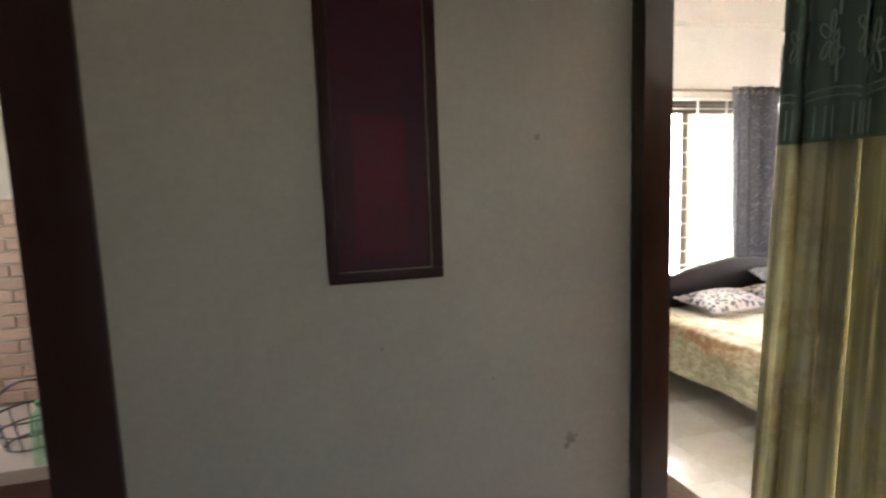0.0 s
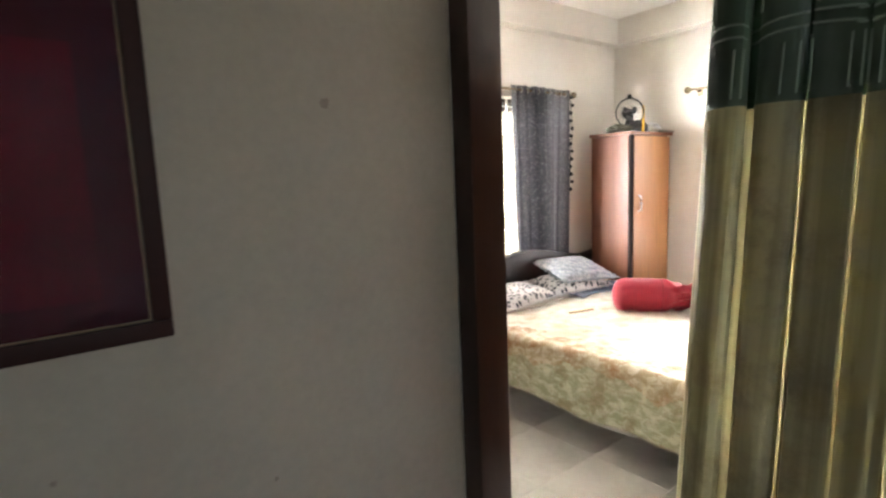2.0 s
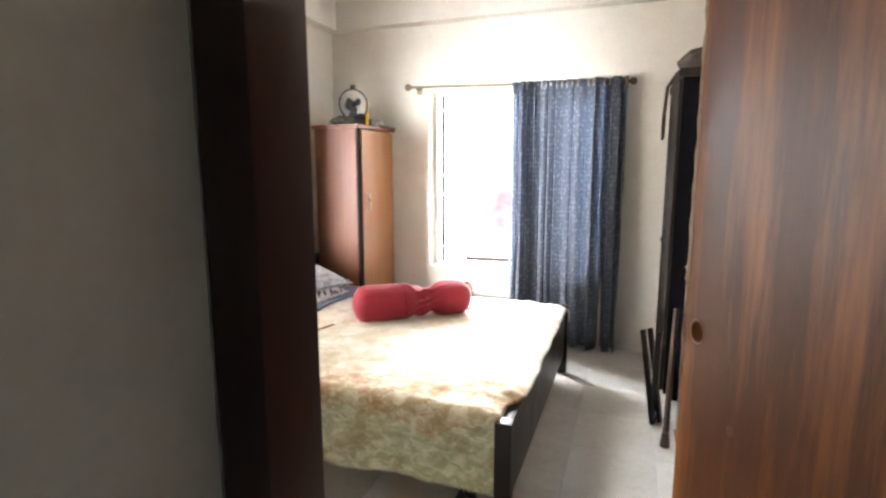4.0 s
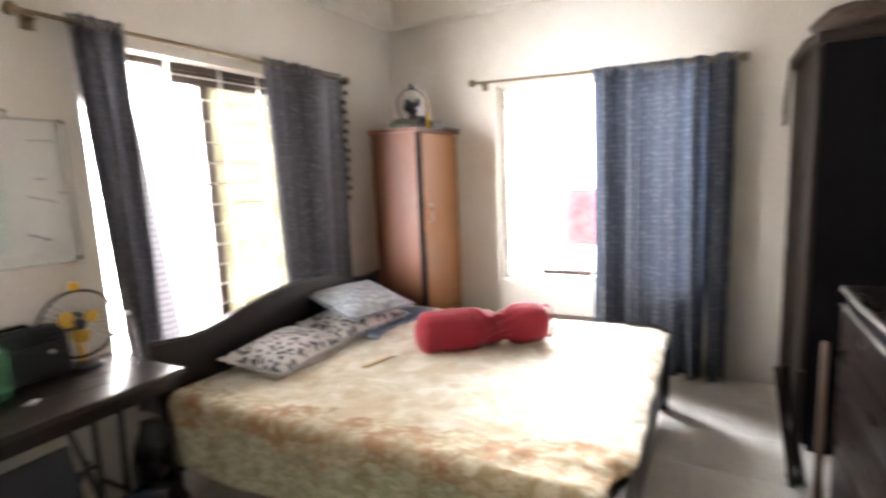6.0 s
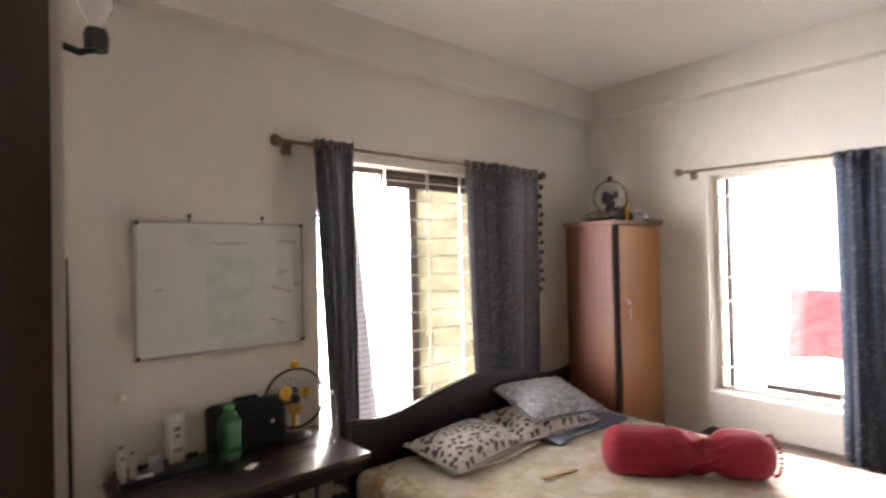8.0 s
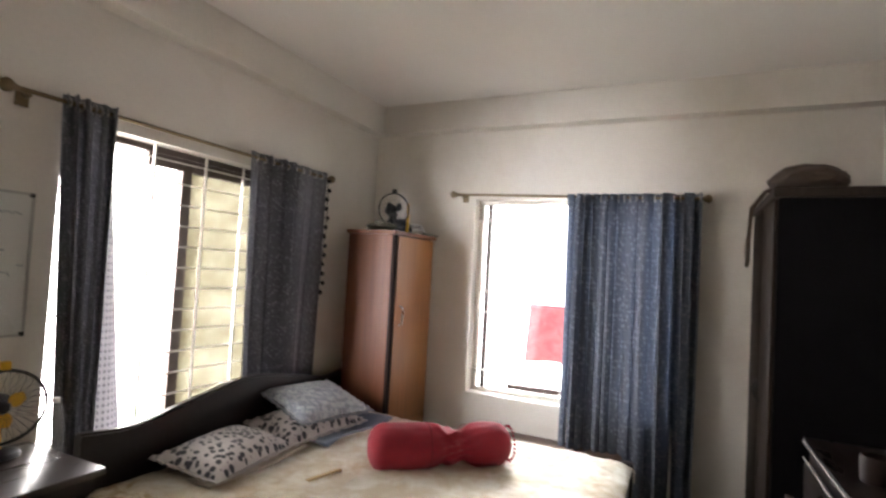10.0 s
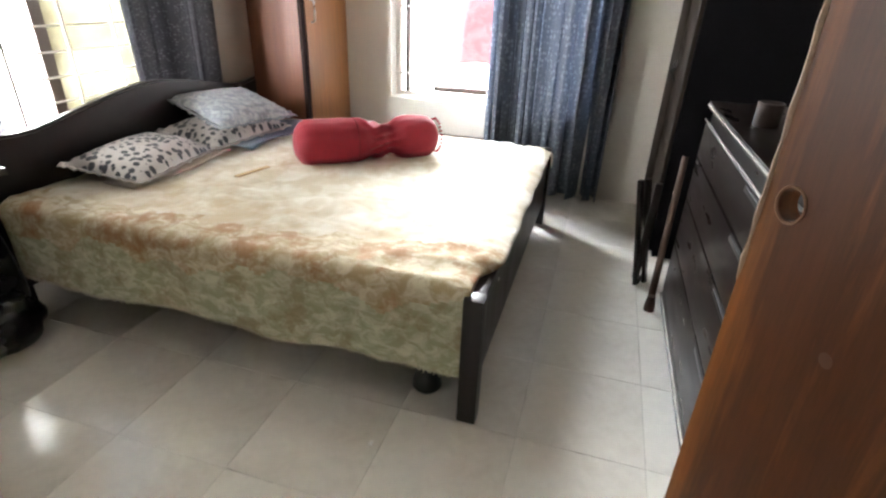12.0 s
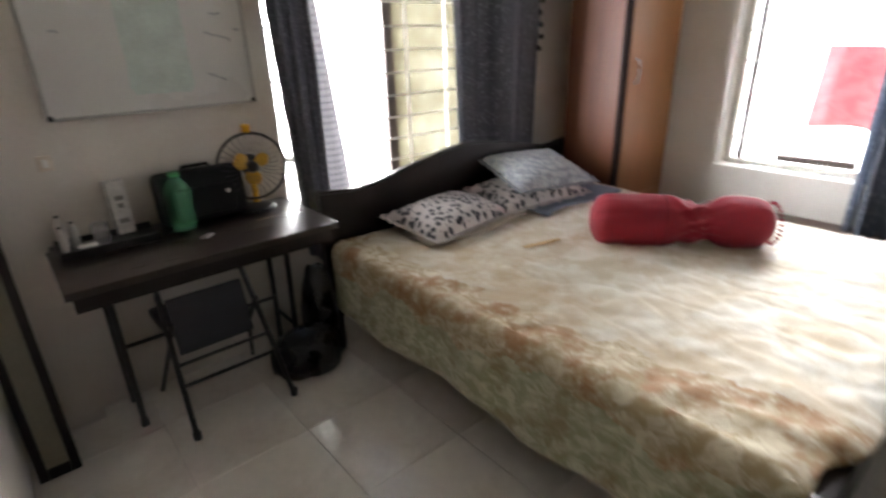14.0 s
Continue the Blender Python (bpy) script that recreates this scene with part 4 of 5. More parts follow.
fan("table_fan", Matrix.Translation((1.565, 2.55, 0.752)) @ pose(0, 0, 0, 0, 0, -12), 0.142, M_YELLOW, mat("amber_blade_plastic", (0.68, 0.38, 0.035), 0.35), M_WIRE, "small yellow table fan with a dark wire guard on the desk", 30)
fan("table_fan", Matrix.Translation((3.93, 2.24, 1.846)) @ pose(0, 0, 0, 0, 0, -38), 0.125, M_BLACK, M_BLACK, M_WIRE, "small black and yellow fan on the cupboard", 26)
yr = tagged(part("fan_cover", tube_bm([(4.03 + 0.012 * math.cos(t), 2.16, 1.97 + 0.115 * math.sin(t)) for t in [-1.5 + 3.0 * k / 20 for k in range(21)]], 0.012, 8), M_YELLOW), "curved yellow plastic fan shell on the cupboard", "fan shell")


def bundle(name, m, size, material, label, category, seed=0, amp=0.3):
    """A soft heap of cloth or plastic with creases."""
    bm = bmesh.new()
    bmesh.ops.create_icosphere(bm, subdivisions=4, radius=1.0)
    for v in bm.verts:
        p = v.co.copy()
        k = 1 + amp * noise.noise(p * 1.6 + Vector((seed, 0, 0))) + amp * 0.5 * noise.noise(p * 4.2 + Vector((0, seed, 0))) + amp * 0.22 * abs(noise.noise(p * 9 + Vector((0, 0, seed))))
        v.co = Vector((p.x * k * size[0], p.y * k * size[1], max(-0.72, p.z) * k * size[2] ))
    lo = min(v.co.z for v in bm.verts)
    for v in bm.verts:
        v.co.z -= lo
    ob = part(name, bm, material)
    ob.matrix_world = m
    return tagged(ob, label, category)


bundle("plastic_bag", Matrix.Translation((4.19, 2.17, 1.846)), (0.085, 0.075, 0.045), mat("crinkled_plastic", (0.55, 0.55, 0.56), 0.35, var=0.2), "crumpled grey plastic bag on the cupboard", "plastic bag", 3, 0.5)
bundle("crumpled_cloth", Matrix.Translation((4.08, 2.27, 1.846)), (0.12, 0.10, 0.065), mat("dark_cloth_heap", (0.08, 0.08, 0.085), 0.85), "dark cloth heap on the cupboard", "cloth", 5, 0.4)
bundle("crumpled_cloth", Matrix.Translation((3.76, 2.23, 1.846)), (0.10, 0.10, 0.035), mat("olive_cloth_heap", (0.09, 0.085, 0.06), 0.85), "olive cloth heap beside the fan", "cloth", 8, 0.4)
pb = thing("flat_board", Matrix.Translation((4.275, 2.12, 1.858)) @ pose(0, 0, 0, 0, 4, -12), "thin grey board lying on the cupboard", "board")
part("panel", box_bm((0.2, 0.16, 0.012), (0, 0, 0), 0.003), mat("grey_board", (0.2, 0.2, 0.2), 0.6), pb)


# ---- whiteboard ----
def whiteboard():
    x0, x1, z0, z1, y = 0.906, 1.671, 1.203, 1.805, YN
    w = thing("whiteboard", Matrix.Identity(4), "whiteboard with faint writing and a green smudge", "whiteboard")
    part("panel", span(x0 + 0.008, x1 - 0.008, y - 0.024, y - 0.004, z0 + 0.008, z1 - 0.008), M_BOARD, w)
    f = 0.011
    for bm in (span(x0, x1, y - 0.03, y - 0.002, z0, z0 + f, 0.003), span(x0, x1, y - 0.03, y - 0.002, z1 - f, z1, 0.003),
               span(x0, x0 + f, y - 0.03, y - 0.002, z0 + f, z1 - f, 0.003), span(x1 - f, x1, y - 0.03, y - 0.002, z0 + f, z1 - f, 0.003)):
        part("frame_bar", bm, mat("grey_aluminium_trim", (0.40, 0.395, 0.37), 0.6, 0.2), w)
    for x, z in ((x0, z0), (x1, z0), (x0, z1), (x1, z1)):
        part("corner_cap", box_bm((0.018, 0.032, 0.018), (x + (0.011 if x == x0 else -0.011), y - 0.017, z + (0.011 if z == z0 else -0.011)), 0.004), M_BLACK, w)
    for x in (1.13, 1.465):
        part("hook", join_bm(tube_bm([(x, y - 0.012, z1), (x, y - 0.012, z1 + 0.022)], 0.004, 6), lathe_bm([(0, -0.006), (0.008, -0.004), (0.008, 0.004), (0, 0.006)], 10, m=Matrix.Translation((x, y - 0.012, z1 + 0.026)) @ pose(0, 0, 0, 90))), M_BLACK, w)
    ys = y - 0.0246
    smear = bmesh.new()
    rnd = random.Random(6)
    c = smear.verts.new((1.31, ys, 1.45))
    ring = []
    for i in range(40):
        a = 2 * math.pi * i / 40
        k = 1 / max(abs(math.cos(a)) / 0.115, abs(math.sin(a)) / 0.19)
        k *= 1 + 0.09 * noise.noise(Vector((math.cos(a) * 2, math.sin(a) * 2, 4)))
        ring.append(smear.verts.new((1.31 + k * math.cos(a), ys, 1.46 + k * math.sin(a))))
    for i in range(40):
        smear.faces.new((c, ring[i], ring[(i + 1) % 40]))
    part("green_smudge", smear, M_SMUDGE, w, "pale green wiped patch")
    rows = [(1.22, 1.39, 1.705), (1.53, 1.63, 1.715), (1.50, 1.60, 1.49), (1.62, 1.645, 1.50), (1.49, 1.56, 1.335), (0.985, 1.01, 1.50), (1.535, 1.575, 1.56)]
    for a, b, z in rows:
        pts = [(a + (b - a) * i / 14, ys - 0.0005, z + rnd.uniform(-0.006, 0.006) - 0.03 * (i / 14 if b < 1.65 and z < 1.5 and a > 1.4 else 0)) for i in range(15)]
        part("ink_line", tube_bm(pts, 0.0035, 5), M_INK, w)
    return w


whiteboard()


# ---- desk and what stands on it ----
def desk():
    x0, x1, y0, y1, h = 0.775, 1.725, 2.12, 2.655, 0.755
    d = thing("folding_desk", Matrix.Identity(4), "dark brown desk with black folding steel legs", "desk")
    part("desktop", span(x0, x1, y0, y1, h - 0.028, h, 0.005), mat("dark_laminate", (0.020, 0.012, 0.010), 0.3, var=0.25, scale=6, stretch=(0.6, 6, 6), bump=0.04, coat=0.2), d)
    part("apron", span(x0 + 0.02, x1 - 0.02, y0 + 0.035, y0 + 0.05, h - 0.09, h - 0.028, 0.003), M_DARKWOOD, d)
    for x in (x0 + 0.13, x1 - 0.13):
        part("leg", tube_bm([(x, y0 + 0.26, h - 0.04), (x, y0 + 0.30, 0.02)], 0.012, 10), M_BLACK, d)
        part("leg", tube_bm([(x, y1 - 0.06, h - 0.04), (x, y1 - 0.03, 0.0)], 0.012, 10), M_BLACK, d)
        part("foot_cap", lathe_bm([(0, 0), (0.016, 0), (0.016, 0.025), (0, 0.026)], 12, (x, y0 + 0.30, 0)), M_BLACK, d)
        part("brace", tube_bm([(x, y0 + 0.29, 0.2), (x, y1 - 0.04, 0.2)], 0.009, 8), M_BLACK, d)
    part("cross_bar", tube_bm([(x0 + 0.13, y1 - 0.06, 0.28), (x1 - 0.13, y1 - 0.06, 0.28)], 0.009, 8), M_BLACK, d)
    return d


desk()


def folding_chair():
    c = thing("folding_chair", Matrix.Identity(4), "black folding chair with a padded back tucked under the desk", "chair")
    vinyl = mat("black_vinyl", (0.012, 0.013, 0.02), 0.45, bump=0.1)
    # back legs run up into one bent hoop that carries the back pad
    hoop = [(1.040, 2.185, 0.0), (1.043, 2.26, 0.31), (1.050, 2.33, 0.58), (1.062, 2.345, 0.635), (1.095, 2.352, 0.655), (1.325, 2.352, 0.655),
            (1.358, 2.345, 0.635), (1.374, 2.33, 0.58), (1.41, 2.26, 0.31), (1.45, 2.18, 0.0)]
    part("back_frame", tube_bm(hoop, 0.011, 10), M_BLACK, c)
    for x, y in ((1.040, 2.185), (1.45, 2.18)):
        part("foot_cap", lathe_bm([(0, 0), (0.016, 0), (0.017, 0.03), (0, 0.032)], 12, (x, y, 0)), M_BLACK, c, "rubber foot cap")
    for x, xt in ((1.02, 1.06), (1.44, 1.39)):
        part("front_leg", tube_bm([(x, 2.62, 0.0), (xt, 2.42, 0.30), (xt, 2.27, 0.47)], 0.010, 10), M_BLACK, c)
    part("backrest", box_bm((0.29, 0.028, 0.225), m=Matrix.Translation((1.21, 2.292, 0.445)) @ pose(0, 0, 0, -15), bevel=0.012), vinyl, c, "padded dark blue-black vinyl back")
    part("seat", box_bm((0.33, 0.30, 0.035), m=Matrix.Translation((1.21, 2.47, 0.40)) @ pose(0, 0, 0, -3), bevel=0.015), vinyl, c, "padded black vinyl seat")
    for z, y in ((0.30, 2.258), (0.215, 2.238)):
        part("crossbar", tube_bm([(1.043, y, z), (1.412, y, z)], 0.008, 8), M_BLACK, c)
    return c


folding_chair()


def bottle(name, x, y, z, h, r, mats, label, cap=None, liquid=None):
    b = thing(name, Matrix.Translation((x, y, z)), label, "bottle")
    prof = [(0, 0), (r * 0.75, 0), (r * 0.95, 0.02 * h), (r, 0.08 * h), (r * 0.95, 0.22 * h), (r * 0.99, 0.30 * h), (r * 0.92, 0.42 * h), (r, 0.52 * h), (r, 0.66 * h), (r * 0.85, 0.76 * h), (r * 0.42, 0.88 * h), (r * 0.34, 0.9 * h), (r * 0.34, 0.95 * h), (0, 0.955 * h)]
    part("bottle_body", lathe_bm(prof, 22), mats, b)
    part("cap", lathe_bm([(0, 0), (r * 0.42, 0), (r * 0.43, 0.07 * h), (0, 0.075 * h)], 16, (0, 0, 0.93 * h)), cap or M_WHITE, b)
    return b


M_GREENPET = glass("green_bottle_plastic", (0.16, 0.50, 0.26), 0.05, 0.36, 0.0)
M_CLEARPET = glass("clear_bottle_plastic", (0.55, 0.55, 0.54), 0.08, 0.28, 0.0)
gb = bottle("soda_bottle", 1.235, 2.49, 0.756, 0.235, 0.05, M_GREENPET, "green plastic bottle on the desk", mat("green_cap", (0.06, 0.22, 0.08), 0.4))
bottle("water_bottle", 1.665, 2.37, 0.756, 0.235, 0.034, M_CLEARPET, "clear plastic bottle with a white cap on the desk")
bg = thing("laptop_bag", Matrix.Translation((1.345, 2.57, 0.756)) @ pose(0, 0, 0, -6, 0, 0), "soft black rounded bag leaning on the wall", "bag")
part("body", box_bm((0.35, 0.125, 0.215), (0, 0, 0.1075), 0.058, 5), M_BLACKCLOTH, bg)
part("pocket", box_bm((0.24, 0.05, 0.12), (0.0, -0.055, 0.085), 0.024, 4), M_BLACKCLOTH, bg)
part("handle", tube_bm([(-0.06, 0, 0.208), (-0.05, 0, 0.226), (0.05, 0, 0.226), (0.06, 0, 0.208)], 0.008, 8), M_BLACKCLOTH, bg)
part("buckle", box_bm((0.016, 0.01, 0.016), (0.09, -0.080, 0.11), 0.003), M_METAL, bg, "small silver buckle")
bx = thing("carton", Matrix.Translation((1.045, 2.61, 0.756)) @ pose(0, 0, 0, 0, 0, 8), "white upright carton with grey print", "box")
part("carton_body", box_bm((0.062, 0.055, 0.215), (0, 0, 0.1075), 0.002), mat("printed_card", (0.58, 0.56, 0.53), 0.6, var=0.3, scale=26), bx)
for z, w in ((0.15, 0.03), (0.12, 0.02), (0.06, 0.035)):
    part("print_bar", box_bm((w, 0.0012, 0.018), (0, -0.0282, z)), mat("grey_print", (0.22, 0.21, 0.2), 0.6), bx)
tray = thing("tray", Matrix.Translation((0.925, 2.52, 0.756)), "dark low tray with small bottles", "tray")
part("tray_body", join_bm(span(-0.115, 0.21, -0.09, 0.09, 0, 0.006), span(-0.115, 0.21, -0.09, -0.082, 0.006, 0.028), span(-0.115, 0.21, 0.082, 0.09, 0.006, 0.028), span(-0.115, -0.107, -0.082, 0.082, 0.006, 0.028)), M_BLACK, tray)
for dx, dy, h, r in ((-0.085, 0.055, 0.125, 0.017), (-0.05, 0.03, 0.10, 0.015), (-0.09, 0.0, 0.095, 0.014)):
    bottle("small_bottle", 0.925 + dx, 2.52 + dy, 0.762, h, r, mat("white_medicine_bottle", (0.62, 0.60, 0.56), 0.35), "small white bottle with a black cap", M_BLACK)
gl = tagged(part("glass_jar", lathe_bm([(0, 0), (0.026, 0), (0.03, 0.004), (0.031, 0.075), (0.028, 0.078), (0.027, 0.008), (0, 0.007)], 20, (0.955, 2.53, 0.762)), M_CLEARPET), "small clear glass jar", "jar")
for i, (x, y, w, l) in enumerate(((0.90, 2.46, 0.06, 0.035), (1.08, 2.50, 0.05, 0.05), (1.27, 2.33, 0.055, 0.03))):
    cd = tagged(part("paper_slip", box_bm((w, l, 0.004), (0, 0, 0), 0.001), mat("white_paper", (0.72, 0.71, 0.68), 0.7)), "small white paper slip on the desk", "paper")
    cd.matrix_world = Matrix.Translation((x, y, 0.787 if i == 0 else 0.7585)) @ pose(0, 0, 0, 0, 0, 20 * i)
sw = thing("light_switch", Matrix.Translation((0.862, YN - 0.004, 1.06)), "small cream wall switch", "switch")
part("plate", box_bm((0.048, 0.010, 0.056), (0, 0, 0), 0.003), mat("cream_switch_plastic", (0.66, 0.58, 0.49), 0.5), sw)
part("rocker", box_bm((0.018, 0.01, 0.03), (0, -0.008, 0), 0.003), M_WHITE, sw)


# ---- floor things by the bed ----
M_NYLON = mat("black_nylon", (0.007, 0.007, 0.008), 0.28, bump=0.3)
bundle("rucksack", Matrix.Translation((1.60, 2.30, 0.0)), (0.17, 0.13, 0.13), M_NYLON, "black rucksack slumped on the floor", "bag", 2, 0.16)
bundle("bag", Matrix.Translation((1.74, 2.43, 0.0)), (0.085, 0.10, 0.26), M_NYLON, "black nylon bag standing beside the bed", "bag", 12, 0.14)
bt = tagged(part("paper_scrap", box_bm((0.018, 0.012, 0.006), (1.625, 0.686, 0.004), 0.002), M_WHITE), "tiny white scrap on the floor tiles", "litter")
ch = thing("low_bench", Matrix.Translation((4.22, 1.10, 0)), "dark brown low wooden bench under the window", "bench")
M_BENCH = mat("bench_wood", (0.13, 0.075, 0.05), 0.5, var=0.2, stretch=(6, 0.6, 6))
part("seat", box_bm((0.20, 1.22, 0.05), (0, 0, 0.345), 0.006), M_BENCH, ch)
for y in (-0.5, 0.5):
    part("leg", box_bm((0.16, 0.06, 0.32), (0, y, 0.16), 0.006), M_BENCH, ch)


rug = thing("floor_mat", Matrix.Translation((0.88, 1.01, 0)), "small brown woven mat on the tiles", "mat")
part("mat_body", box_bm((0.52, 0.46, 0.014), (0, 0, 0.007), 0.005), mat("brown_mat_weave", (0.16, 0.11, 0.075), 0.95, var=0.3, scale=40, bump=0.6), rug)
for y in (-0.235, 0.215):
    part("border", span(-0.265, 0.265, y, y + 0.02, 0.0, 0.018, 0.004), mat("mat_edge", (0.09, 0.06, 0.045), 0.9), rug)
pc = thing("paper_packet", Matrix.Translation((2.2, 1.18, 0)) @ pose(0, 0, 0, 0, 0, 8), "pale flat packet lying under the bed", "packet")
part("packet", box_bm((0.16, 0.28, 0.03), (0, 0, 0.015), 0.006), mat("pale_packet_paper", (0.66, 0.66, 0.63), 0.6), pc)


# ---- leaning board and wall lamp near the pillar ----
mf = thing("leaning_board", Matrix.Translation((0.585, 2.33, 0)) @ pose(0, 0, 0, -7.0, 0, 0), "tall dark-framed board leaning on the pillar", "board")
for bm in (span(-0.045, -0.015, 0, 0.025, 0, 1.66, 0.004), span(0.055, 0.085, 0, 0.025, 0, 1.66, 0.004), span(-0.015, 0.055, 0, 0.025, 0, 0.04, 0.004), span(-0.015, 0.055, 0, 0.025, 1.62, 1.66, 0.004)):
    part("frame_bar", bm, M_DARKWOOD, mf)
part("panel", span(-0.015, 0.055, 0.010, 0.016, 0.04, 1.62), mat("dull_olive_board", (0.24, 0.225, 0.17), 0.7, bump=0.1), mf)
wl = thing("wall_lamp", Matrix.Translation((XW, 1.25, 2.04)) @ Matrix.Scale(0.85, 4), "wall bulb holder with a clear glass bulb", "wall lamp")
part("back_plate", box_bm((0.016, 0.05, 0.13), (0.008, 0, 0), 0.004), M_BLACK, wl)
part("arm", tube_bm([(0.014, 0, -0.03), (0.07, 0, -0.045), (0.10, 0, -0.03)], 0.008, 8), M_BLACK, wl)
part("socket", lathe_bm([(0, 0), (0.022, 0), (0.024, 0.03), (0.02, 0.045), (0, 0.046)], 16, (0.10, 0, -0.035)), M_BLACK, wl)
part("bulb", lathe_bm([(0.0, 0.0), (0.014, 0.0), (0.018, 0.02), (0.034, 0.05), (0.036, 0.075), (0.024, 0.10), (0, 0.108)], 18, (0.10, 0, 0.008)), glass("bulb_glass", (0.9, 0.9, 0.9), 0.03, 0.3), wl)


# ---- wardrobe, dresser and what leans there ----
def wardrobe():
    x0, x1, y0, y1, h = 3.43, 4.26, -0.86, -0.27, 2.08
    w = thing("wardrobe", Matrix.Translation((x0, y0, 0)), "tall nearly black wardrobe with a grey-brown front", "wardrobe")
    W, D = x1 - x0, y1 - y0
    part("body", join_bm(span(0, W, 0, D, 0.05, h - 0.05, 0.005), span(0.03, W - 0.03, 0.03, D - 0.03, 0, 0.05)), mat("black_brown_panel", (0.006, 0.0055, 0.007), 0.6, spec=0.05, var=0.25, bump=0.05), w)
    part("cornice", span(-0.03, W + 0.02, -0.01, D + 0.03, h - 0.05, h, 0.012), mat("wardrobe_front_wood", (0.026, 0.019, 0.015), 0.6, spec=0.1, var=0.25, stretch=(6, 6, 0.6)), w)
    for i in range(2):
        a = 0.012 + i * (W / 2 - 0.004)
        dr = part("door", span(a, a + W / 2 - 0.02, D + 0.001, D + 0.022, 0.07, h - 0.06, 0.006), mat("wardrobe_front_wood", (0, 0, 0)), w, "grey-brown wooden door")
        part("handle", tube_bm([(W / 2 + (0.05 if i else -0.05), D + 0.022, 0.95), (W / 2 + (0.05 if i else -0.05), D + 0.045, 1.0), (W / 2 + (0.05 if i else -0.05), D + 0.022, 1.06)], 0.006, 8), M_BLACK, dr)
    return w


wardrobe()
hb = thing("shoulder_bag", Matrix.Translation((3.66, -0.42, 2.081)), "brown bag with a dangling strap on the wardrobe", "bag")
bodybag = bundle("bag_body", Matrix.Identity(4), (0.27, 0.17, 0.075), mat("brown_canvas", (0.06, 0.04, 0.028), 0.8), "", "", 4, 0.18)
bodybag.parent = hb
part("strap", tube_bm([(0.10, 0.06, 0.10), (0.30, 0.15, 0.06), (0.42, 0.205, -0.02), (0.43, 0.215, -0.2), (0.45, 0.215, -0.33), (0.49, 0.215, -0.37), (0.51, 0.215, -0.30), (0.47, 0.215, -0.20)], 0.012, 8), mat("brown_strap", (0.05, 0.03, 0.02), 0.7), hb, "dark brown strap")


M_DULL = mat("dull_edge_metal", (0.22, 0.20, 0.18), 0.5, 0.9, bump=0.1)


def dresser():
    x0, x1, y0, y1, h = 1.66, 2.95, -0.88, -0.31, 0.992
    c = thing("dresser", Matrix.Identity(4), "glossy dark wooden chest of wide drawers with metal strips", "dresser")
    gloss = mat("glossy_dark_wood", (0.007, 0.004, 0.003), 0.30, spec=0.14, var=0.3, scale=4, bump=0.0, stretch=(1, 4, 4))
    part("body", span(x0, x1, y0, y1 - 0.022, 0.07, h - 0.028, 0.004), gloss, c)
    part("top", span(x0 - 0.01, x1 + 0.01, y0, y1, h - 0.028, h, 0.006), gloss, c)
    part("edge_strip", tube_bm([(x0, y1 + 0.001, h - 0.014), (x1, y1 + 0.001, h - 0.014)], 0.005, 8), M_DULL, c, "worn shiny edge strip")
    part("plinth", span(x0 + 0.01, x1 - 0.01, y1 - 0.03, y1 - 0.004, 0.0, 0.075, 0.004), M_DARKWOOD, c)
    part("plinth_strip", tube_bm([(x0, y1 - 0.001, 0.045), (x1, y1 - 0.001, 0.045)], 0.006, 8), M_DULL, c, "worn metal strip at the floor")
    for z, z2 in ((0.085, 0.325), (0.335, 0.555), (0.565, 0.745), (0.757, 0.903)):
        d = part("drawer_front", span(x0 + 0.012, x1 - 0.012, y1 - 0.021, y1 - 0.002, z, z2, 0.004), gloss, c)
        part("finger_slot", span(1.88, 2.10, y1 - 0.003, y1 + 0.002, z2 - 0.022, z2 - 0.006, 0.002), M_BLACK, d, "dark recessed pull")
    part("upper_strip", tube_bm([(x0, y1 - 0.001, 0.915), (x1, y1 - 0.001, 0.915)], 0.004, 8), M_DULL, c, "thin metal strip")
    return c


dresser()
cup = tagged(part("clay_mug", lathe_bm([(0, 0), (0.034, 0), (0.04, 0.01), (0.042, 0.085), (0.038, 0.088), (0.036, 0.012), (0, 0.01)], 20, (2.5, -0.42, 0.986)), mat("brown_clay", (0.025, 0.013, 0.010), 0.6)), "brown mug on the dresser", "mug")
bk = thing("box_stack", Matrix.Translation((1.93, -0.46, 0.986)), "dark box with a pale lid on the dresser", "box")
part("box_body", box_bm((0.2, 0.16, 0.24), (0, 0, 0.12), 0.006), mat("dark_box_card", (0.06, 0.035, 0.03), 0.6), bk)
part("lid", box_bm((0.206, 0.166, 0.03), (0, 0, 0.255), 0.006), mat("pale_box_lid", (0.22, 0.19, 0.17), 0.6), bk)
br = thing("broom", Matrix.Identity(4), "short wooden broom leaning by the dresser", "broom")
part("stick", tube_bm([(2.84, -0.255, 0.02), (2.95, -0.27, 0.35), (3.05, -0.285, 0.72)], lambda u: 0.018 - 0.004 * u, 10), mat("brown_stick", (0.075, 0.042, 0.026), 0.6), br)
part("bristle_head", lathe_bm([(0, 0.0), (0.026, 0.0), (0.024, 0.04), (0.018, 0.08), (0, 0.085)], 14, (2.835, -0.256, 0)), mat("dark_bristle", (0.06, 0.035, 0.022), 0.9), br)
pk = thing("folding_stool", Matrix.Identity(4), "dark folded wooden stool leaning on the wardrobe", "stool")
